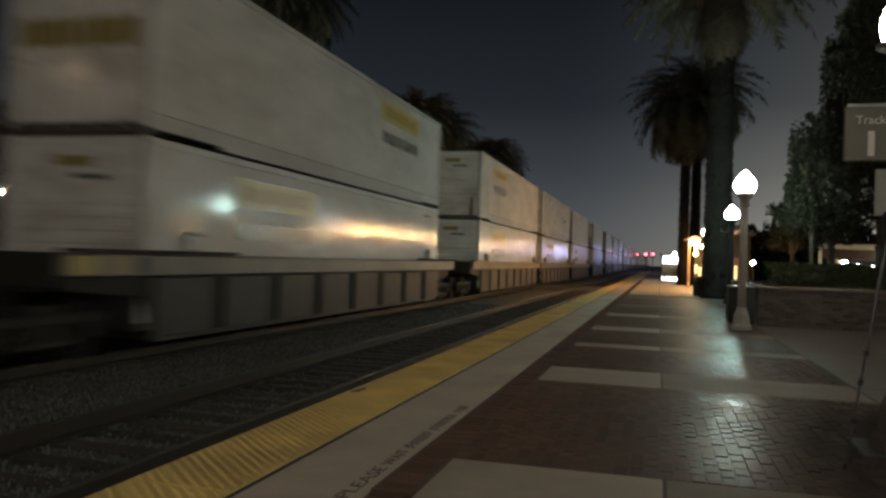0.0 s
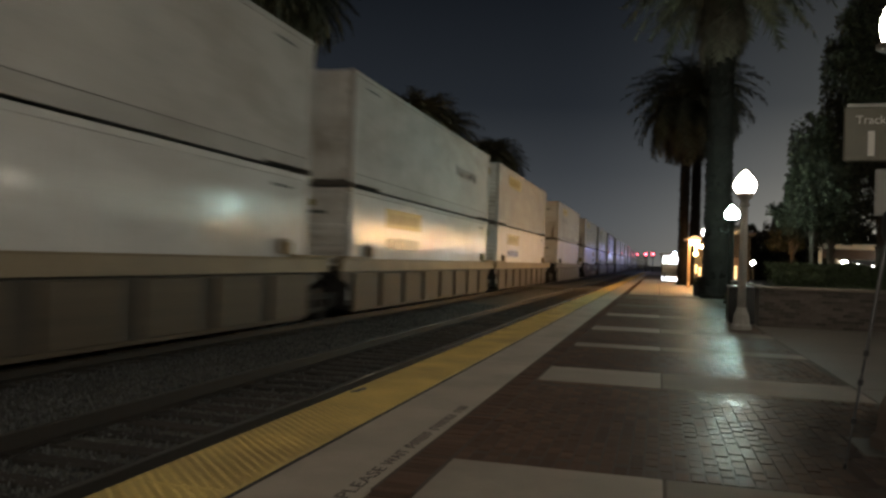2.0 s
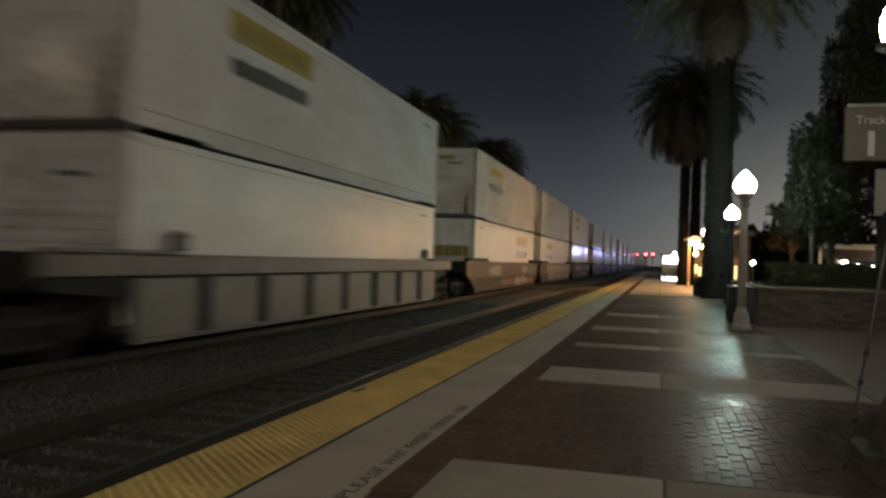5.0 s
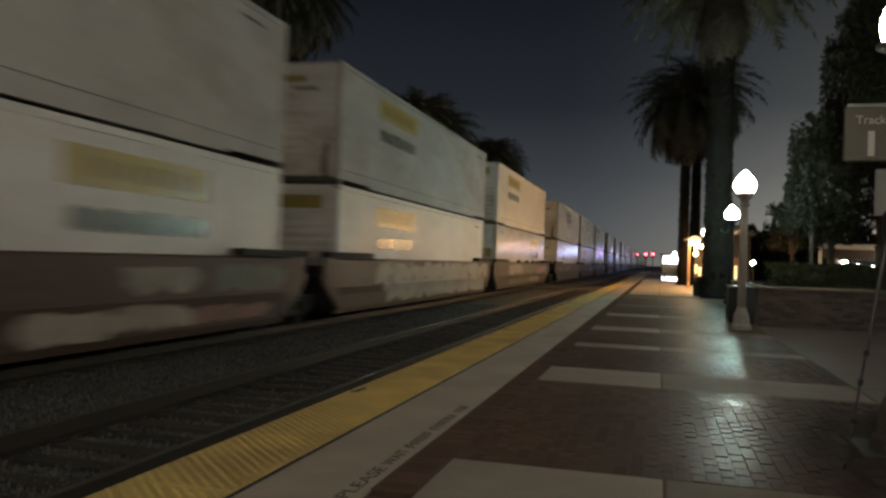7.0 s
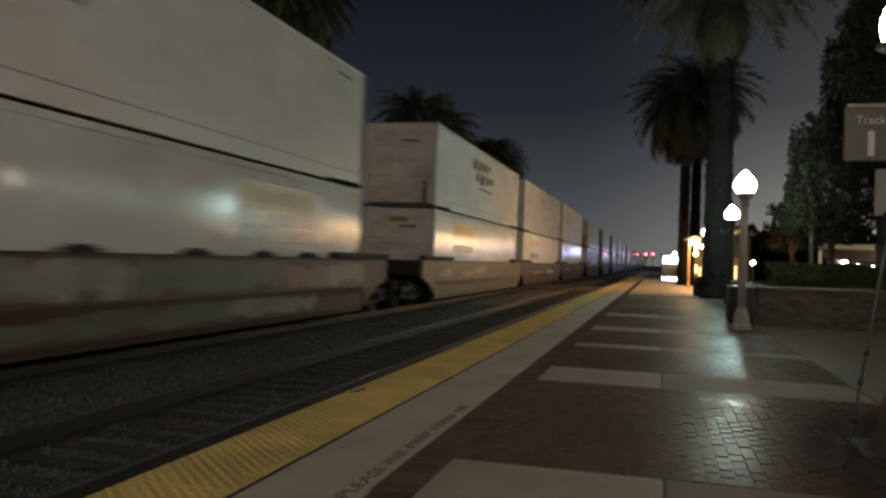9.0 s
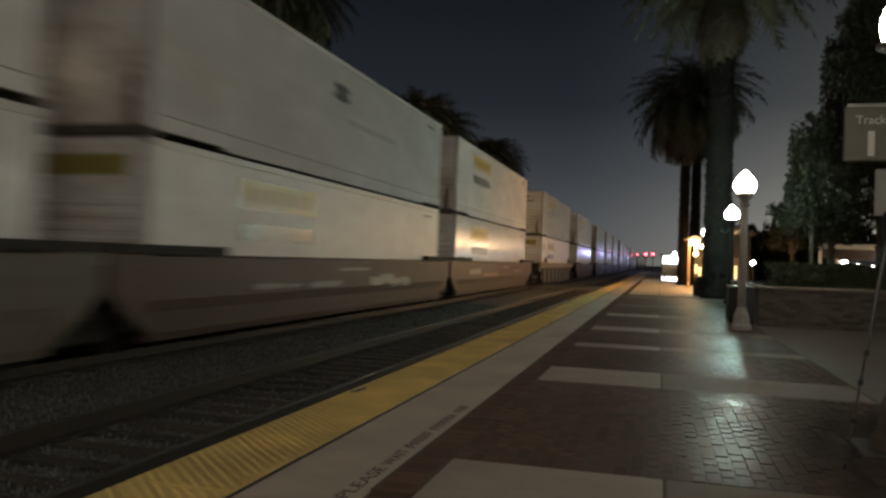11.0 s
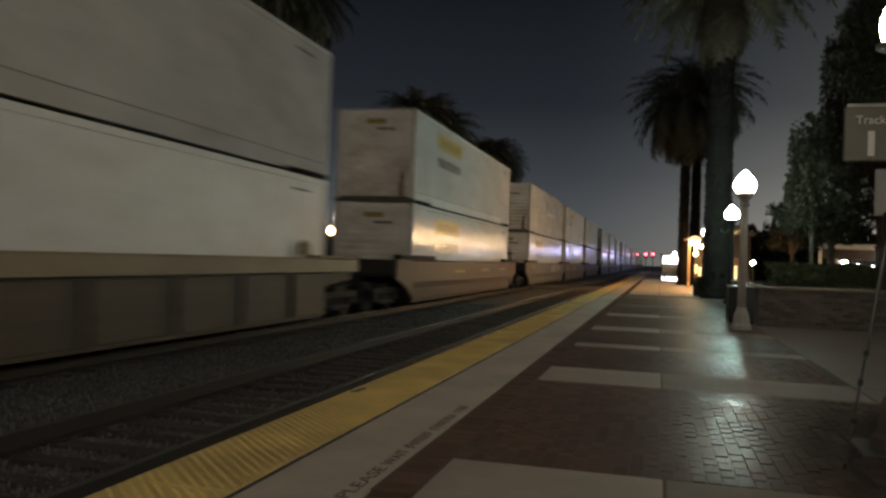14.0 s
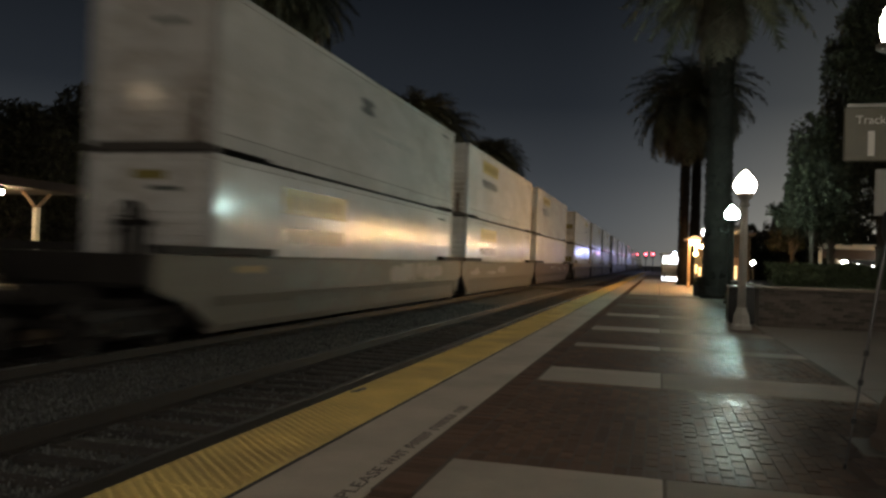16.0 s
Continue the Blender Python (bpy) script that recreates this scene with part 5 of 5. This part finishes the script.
def planter():
    w = thing("planter_wall", "low brick planter wall with a pale cap", "planter", kind="structure")
    part("wall_core", boxes((2.08, 8.0, 18.23, 18.42, 0.0, 0.80), (2.08, 2.26, 18.42, 25.0, 0.0, 0.80)), M["mortar"], w)
    me = mesh("brick", boxes((-0.097, 0.097, -0.02, 0.02, -0.029, 0.029), bevel=0.004), M["wall_brick"])
    r = random.Random(8)
    rest = bmesh.new()
    n = 0
    for row in range(12):
        z = 0.036 + row * 0.066
        x = 2.18 + (0.10 if row % 2 else 0.0)
        while x < 7.9:
            if x < 7.0 and n < 298:
                part("brick", me, None, w, at=pose(x, 18.222 + r.uniform(-0.003, 0.003), z))
                n += 1
            else:
                box(rest, x - 0.097, x + 0.097, 18.202, 18.242, z - 0.029, z + 0.029)
            x += 0.205
    part("bricks", rest, M["wall_brick"], w)["kind"] = "stuff"
    part("cap", boxes((2.04, 8.05, 18.16, 18.46, 0.805, 0.87), (2.04, 2.30, 18.46, 25.0, 0.805, 0.87), bevel=0.012), M["concrete_dark"], w)
    part("soil", boxes((2.26, 8.0, 18.42, 25.0, 0.3, 0.62)), M["earth"], w)
    r = random.Random(31)
    verts, faces = [], []
    for _ in range(62000):
        p = Vector((r.uniform(2.42, 8.0), r.uniform(18.62, 20.4), r.uniform(0.60, 1.36)))
        if r.random() < 0.75:
            p.y = 18.62 + abs(r.gauss(0, 0.10))
        elif r.random() < 0.6:
            p.z = 1.36 - abs(r.gauss(0, 0.06))
        p += Vector((0, -0.09, 0.05)) * noise.noise(p * 2.2)
        q = Euler((r.uniform(-1, 1), r.uniform(-1, 1), r.uniform(0, 6.28))).to_quaternion()
        k = 0.07 * r.uniform(0.6, 1.4)
        n = len(verts)
        verts += [p + q @ (Vector(c) * k) for c in ((-0.5, 0, 0), (0, -0.28, 0.05), (0.6, 0, 0), (0, 0.28, 0.05))]
        faces.append((n, n + 1, n + 2, n + 3))
    h = bpy.data.meshes.new("hedge")
    h.from_pydata(verts, [], faces)
    h.materials.append(M["hedge"])
    tagged(part("hedge", h, None), "clipped dark green hedge in the planter", "hedge", kind="stuff")
    b = thing("litter_bin", "dark square litter bin with a pale rim beside the lamp", "litter bin", at=pose(1.82, 19.2, 0))
    part("bin_body", boxes((-0.29, 0.29, -0.29, 0.29, 0.04, 0.80), bevel=0.02), M["black"], b)
    for k in range(7):
        x = -0.25 + k * 0.083
        part("slat", boxes((x - 0.03, x + 0.03, -0.312, -0.292, 0.08, 0.76), bevel=0.005), M["black"], b)
    part("rim", boxes((-0.31, 0.31, -0.31, 0.31, 0.80, 0.835), bevel=0.01), M["chrome"], b, "pale metal rim")
    part("feet", boxes((-0.27, 0.27, -0.27, 0.27, 0.0, 0.04)), M["black"], b)


def shelter():
    t = thing("waiting_shelter", "brightly lit white waiting shelter at the platform's far end", "shelter", at=pose(1.05, 66, 0))
    for x in (-0.80, 0.80):
        for y in (0.0, 2.2):
            part("post", boxes((x - 0.05, x + 0.05, y - 0.05, y + 0.05, 0.0, 2.1), bevel=0.008), M["black"], t)
    part("roof", boxes((-1.0, 1.0, -0.2, 2.4, 2.1, 2.2), bevel=0.02), M["fascia"], t)
    part("light_panel", boxes((-0.72, 0.72, 2.12, 2.18, 1.42, 2.02), bevel=0.01), M["shelter_light"], t, "glowing white panel")
    part("low_panel", boxes((-0.72, 0.72, 2.12, 2.18, 0.04, 0.30), bevel=0.01), M["shelter_light"], t, "glowing white panel")
    part("back_wall", boxes((-0.74, 0.74, 2.13, 2.17, 0.31, 1.41), bevel=0.01), M["pale_sign"], t, "grey back wall")
    part("bench", boxes((-0.7, 0.7, 1.5, 1.95, 0.62, 0.68), (-0.6, -0.5, 1.55, 1.9, 0.0, 0.62), (0.5, 0.6, 1.55, 1.9, 0.0, 0.62), bevel=0.01), M["black"], t)


def station():
    """Timber-posted canopy of the station building, lit orange from beneath."""
    b = thing("station_building", "station building with a timber canopy lit orange from beneath", "building")
    part("wall", boxes((4.0, 6.4, 62.0, 84.0, 0.0, 3.6)), M["siding"], b)
    part("roof", boxes((3.7, 6.7, 61.7, 84.3, 3.6, 3.85), bevel=0.03), M["roof"], b)
    part("canopy", boxes((2.76, 4.0, 41.5, 84.0, 3.02, 3.2), bevel=0.02), M["roof"], b)
    part("canopy_beam", boxes((2.80, 2.95, 41.6, 83.9, 2.84, 3.02), bevel=0.01), M["wood"], b)
    for k in range(8):
        y = 42.2 + k * 5.9
        part("canopy_post", boxes((2.81, 2.95, y - 0.07, y + 0.07, 0.0, 2.84), bevel=0.012), M["wood"], b)
        br = bmesh.new()
        tube(br, [(2.88, y, 2.2), (3.4, y, 2.98)], 0.045, 6)
        part("brace", br, M["wood"], b)
    for k, y in enumerate((42.6, 45.4, 47.7, 51.9, 56.9, 61.9, 68.0, 75.0, 82.0)):
        lm = thing("canopy_lamp", "orange lamp hanging under the station canopy", "lamp", "canopy lamps", at=pose(3.0, y, 0))
        bm = bmesh.new()
        lathe(bm, [(0.02, 3.015), (0.02, 2.99), (0.05, 2.96), (0.16, 2.86), (0.17, 2.84)], 10)
        part("shade", bm, M["black"], lm)
        bm = bmesh.new()
        lathe(bm, [(0.06, 2.60), (0.13, 2.68), (0.14, 2.76), (0.10, 2.835)], 10)
        part("bulb", bm, M["sodium_near" if k < 2 else "sodium"], lm, "glowing orange bulb")
    door = part("door", boxes((5.2, 5.64, 61.96, 61.998, 0.02, 2.0)), M["wood"], b)
    part("door_pane", boxes((5.34, 5.52, 61.945, 61.962, 0.45, 1.40)), M["window_light"], door, "lit glass pane")
    for k in range(4):
        y = 63.5 + k * 5
        w = part("window", boxes((3.96, 3.998, y, y + 1.3, 1.0, 2.2)), M["wood"], b)
        part("pane", boxes((3.945, 3.962, y + 0.08, y + 1.22, 1.08, 2.12)), M["window_light"], w, "lit window pane")


def kiosk():
    """A small roofed ticket stand on the platform, with a bright lamp under its eave."""
    t = thing("ticket_kiosk", "small brown ticket kiosk with a bright lamp under its roof", "kiosk", at=pose(0, 49.0, 0))
    bm = bmesh.new()
    prism(bm, [(1.38, 2.72), (2.62, 2.72), (2.62, 2.80), (2.1, 3.02), (1.9, 3.02), (1.38, 2.80)], -0.75, 0.9)
    part("roof", bm, M["roof"], t)
    for x, y in ((1.70, -0.6), (2.55, -0.6), (1.70, 0.75), (2.55, 0.75)):
        part("post", boxes((x - 0.07, x + 0.07, y - 0.07, y + 0.07, 0.0, 2.718), bevel=0.01), M["wood"], t)
    cab = part("cabinet", boxes((1.98, 2.44, -0.30, 0.45, 0.0, 1.75), bevel=0.02), M["siding"], t, "dark ticket cabinet")
    for x0, x1, z0, z1 in ((2.03, 2.15, 0.85, 1.35), (2.24, 2.38, 0.70, 1.20)):
        part("lit_panel", boxes((x0, x1, -0.325, -0.301, z0, z1), bevel=0.004), M["window_light"], cab, "glowing amber panel")
    lm = part("lamp", boxes((1.72, 2.18, -0.92, -0.76, 2.53, 2.70), bevel=0.03), M["kiosk_lamp"], t, "glowing pinkish white lamp")
    part("bracket", boxes((1.86, 1.96, -0.80, -0.755, 2.62, 2.74)), M["black"], lm)
    bm = bmesh.new()
    lathe(bm, [(0.05, 1.86), (0.13, 1.92), (0.14, 2.02), (0.05, 2.10), (0.03, 2.71)], 10, (2.04, -0.5, 0))
    part("hanging_lamp", bm, M["amber_bright"], t, "glowing warm lamp")
    p = thing("planter_box", "low dark planter box beside the thick palm", "planter", at=pose(1.72, 35.6, 0))
    part("box", boxes((-0.28, 0.28, -0.28, 0.28, 0.0, 0.42), bevel=0.02), M["black"], p)
    part("rim", boxes((-0.31, 0.31, -0.31, 0.31, 0.42, 0.47), bevel=0.01), M["siding"], p)
    part("shrub", leaves("shrub", [(0, 0, 0.55, 0.30, 0.30, 0.22)], 900, 0.09, 61, M["hedge"]), None, p, "small dark shrub")


def distance():
    # blue-white yard lamps and red signals far down the line
    for k, (x, y) in enumerate(((3.0, 166), (3.4, 205), (3.2, 260))):
        t = thing("yard_lamp", "slim far lamp post with a blue-white light", "street lamp", "yard lamps", at=pose(x, y, 0))
        bm = bmesh.new()
        lathe(bm, [(0.09, -0.4), (0.07, 3.6)], 8)
        part("shaft", bm, M["dark_post"], t)
        bm = bmesh.new()
        lathe(bm, [(0.12, 3.6), (0.26, 3.75), (0.26, 3.9), (0.10, 4.05)], 10)
        part("lamp_head", bm, M["blue_led"], t, "glowing blue-white head")
    for x, y, z in ((-6.35, 250, 4.4), (-2.58, 170, 3.45), (-1.2, 170, 3.55)):
        t = thing("rail_signal", "black railway signal showing a red light", "railway signal", "red signals", at=pose(x, y, 0))
        bm = bmesh.new()
        lathe(bm, [(0.10, -0.78), (0.07, z)], 8)
        part("mast", bm, M["black"], t)
        part("backboard", boxes((-0.35, 0.35, 0.0, 0.06, z - 0.7, z + 0.5), bevel=0.03), M["black"], t)
        bm = bmesh.new()
        lathe(bm, [(0.10, z - 0.20), (0.24, z - 0.12), (0.27, z), (0.24, z + 0.12), (0.10, z + 0.20)], 10, (0, -0.12, 0))
        part("lens", bm, M["red"], t, "glowing red lens")
    # low building and cars across the road
    b = thing("low_building", "long low building with a white fascia across the road", "building")
    part("wall", boxes((11.8, 26.0, 60.4, 63.6, -0.06, 2.75)), M["stucco"], b)
    part("fascia", boxes((10.5, 26.4, 59.4, 59.6, 2.74, 3.12), bevel=0.02), M["fascia"], b)
    part("roof", boxes((10.5, 26.4, 59.6, 64.0, 2.75, 3.06)), M["roof"], b)
    # added dark strip in place of the canopy's shadow below the fascia
    part("eave_beam", boxes((10.75, 26.2, 59.62, 59.84, 2.10, 2.73), bevel=0.02), M["roof"], b, "dark brown strip standing in for shade under the eave")
    for k in range(4):
        x = 12.4 + k * 3.4
        w = part("window", boxes((x, x + 2.4, 60.36, 60.405, 0.5, 2.1)), M["black"], b)
        part("pane", boxes((x + 0.08, x + 2.32, 60.345, 60.365, 0.58, 2.02)), M["glass"], w)
    part("canopy_post", boxes((10.52, 10.72, 59.42, 59.6, -0.06, 2.735), bevel=0.01), M["fascia"], b)
    for x, y, z, k in ((5.86, 55, 1.55, 1.0), (9.61, 55, 1.62, 0.45)):
        t = thing("garden_lamp", "short dark lamp post with a small white light", "lamp", "garden lamps", at=pose(x, y, -0.06))
        bm = bmesh.new()
        lathe(bm, [(0.06, 0), (0.045, z)], 8)
        part("shaft", bm, M["black"], t)
        bm = bmesh.new()
        lathe(bm, [(0.05 * k, z), (0.14 * k, z + 0.05 * k), (0.15 * k, z + 0.16 * k), (0.05 * k, z + 0.25 * k)], 10)
        part("lamp_head", bm, M["wall_light"], t, "glowing white lamp head")
    for x, z in ((12.3, 1.9), (13.1, 1.66), (14.1, 1.6), (14.45, 2.45)):
        lm = thing("wall_lamp", "bright white lamp on the low building's wall", "lamp", "wall lamps", at=pose(x, 60.33 if z < 2.2 else 59.58, z))
        part("back_box", boxes((-0.20, 0.20, -0.03, 0.015, -0.14, 0.14), bevel=0.01), M["black"], lm)
        part("lens", boxes((-0.19, 0.19, -0.13, -0.03, -0.12, 0.12), bevel=0.05), M["wall_light"], lm, "glowing white lens")
    for x, y, turn in ((11.6, 55, 8), (13.6, 55, 4)):
        c = thing("parked_car", "dark parked car with its headlights on", "car", "cars across the road", at=pose(x, y, -0.0585, 0, 0, turn))
        bm = bmesh.new()
        body = [(-2.2, 0.25), (-2.25, 0.62), (-2.0, 0.80), (-1.15, 0.92), (-0.45, 1.40), (0.9, 1.42), (1.6, 0.98), (2.2, 0.90), (2.25, 0.35), (2.1, 0.22)]
        a = [bm.verts.new((-0.85 if z < 1.2 else -0.66, y, z)) for y, z in body]
        d = [bm.verts.new((0.85 if z < 1.2 else 0.66, y, z)) for y, z in body]
        for i in range(len(a)):
            j = (i + 1) % len(a)
            bm.faces.new((a[i], d[i], d[j], a[j]))
        bm.faces.new(a)
        bm.faces.new(list(reversed(d)))
        bmesh.ops.recalc_face_normals(bm, faces=bm.faces[:])
        part("body", bm, M["car_paint"], c)
        for sx in (-0.62, 0.62):
            part("headlight", boxes((sx - 0.17, sx + 0.17, -2.275, -2.20, 0.58, 0.74), bevel=0.02), M["headlight"], c, "glowing headlight")
            for wy in (-1.4, 1.4):
                part("wheel", lathe_x([(0.30, sx * 1.3 - 0.1), (0.33, sx * 1.3 - 0.06), (0.33, sx * 1.3 + 0.06), (0.30, sx * 1.3 + 0.1)], 16), M["rubber"], c, at=pose(0, wy, 0.33))


def far_platform():
    s = boxes((-40, -12.6, -30, 160, -0.77, -0.05))
    tagged(part("far_platform", s, M["concrete"]), "dim concrete platform beyond the tracks", "platform", kind="structure")
    # added to close the view, in place of dark trees and buildings
    w = boxes((-33.0, -32.6, -20, 150, -0.05, 4.0), bevel=0.02)
    tagged(part("wall_far", w, M["siding"]), "long dark backdrop beyond the far platform", "wall", kind="structure")
    f = thing("fence", "dark metal fence beyond the far platform", "fence")
    for k in range(26):
        part("post", boxes((-20.03, -19.97, 14 + k * 1.6, 14.06 + k * 1.6, -0.05, 1.2)), M["black"], f)
    for z in (0.25, 1.1):
        part("rail", boxes((-20.02, -19.98, 14, 54.06, z, z + 0.05)), M["black"], f)
    c = thing("far_canopy", "dark station canopy on pale braced posts, lit warm beneath", "canopy")
    part("roof", boxes((-25.5, -18.9, 10.0, 23.4, 2.95, 3.25), bevel=0.03), M["roof"], c)
    for y in (16.2, 22.2):
        part("canopy_post", boxes((-20.12, -19.93, y - 0.095, y + 0.095, -0.05, 2.45), bevel=0.02), M["limewash"], c, "pale lit post")
        for q in (-1, 1):
            bm = bmesh.new()
            tube(bm, [(-20.04, y, 2.4), (-20.04, y + q * 0.62, 2.96)], 0.06, 6)
            part("brace", bm, M["wood"], c)
    part("back_wall", boxes((-25.4, -25.1, 10.2, 24.4, -0.05, 2.95)), M["siding"], c)
    for y in (13.9, 19.95):
        lm = thing("canopy_lamp", "warm lamp hanging under the far canopy", "lamp", "far canopy lamps", at=pose(-19.3, y, 0))
        bm = bmesh.new()
        lathe(bm, [(0.02, 2.95), (0.05, 2.92), (0.14, 2.84)], 10)
        part("shade", bm, M["black"], lm)
        bm = bmesh.new()
        lathe(bm, [(0.04, 2.70), (0.075, 2.74), (0.075, 2.79), (0.05, 2.835)], 10)
        part("bulb", bm, M["amber"], lm, "glowing warm bulb")
    w = thing("pale_pole", "slim pale pole beyond the far platform", "pole", at=pose(-22.0, 37.4, -0.05))
    bm = bmesh.new()
    lathe(bm, [(0.07, 0), (0.05, 3.4)], 8)
    part("pole", bm, M["limewash"], w)
    # lamps beyond the tracks
    for x, y, z, m, words in ((-24.0, 56.3, 2.75, "amber_bright", "far lamp post with a warm orange light"), (-30.0, 48.2, 6.3, "globe_white", "tall far lamp post with a white light"),
                              (-30.0, 54.8, 7.0, "globe_white", "tall far lamp post with a white light"),
                              (-18.6, -1.6, 6.8, "amber_tall", "tall lamp post with an amber light on the far platform")):
        t = thing("street_lamp", words, "street lamp", "far street lamps", at=pose(x, y, -0.05))
        bm = bmesh.new()
        lathe(bm, [(0.08, 0), (0.05, z)], 8)
        part("shaft", bm, M["dark_post"], t)
        bm = bmesh.new()
        k = 2.3 if m == "amber_bright" else 1.3 if m == "amber_tall" else 1.0
        lathe(bm, [(0.06 * k, z), (0.16 * k, z + 0.08 * k), (0.16 * k, z + 0.18 * k), (0.05 * k, z + 0.28 * k)], 10)
        part("lamp_head", bm, M[m], t, "glowing lamp head")


# ---------------------------------------------------------------- build
ground()
track(TRACKS[0], "empty near track with dark ties and worn rails", "track_near")
track(TRACKS[1], "far track with dark ties under the passing train", "track_far")
platform()
far_platform()
crossing()
stencil()
lamps()
track_sign()
tripod()
planter()
planting()
far_trees()
station()
kiosk()
shelter()
distance()
train()
ballast_stones()
brick_paving()
motions()
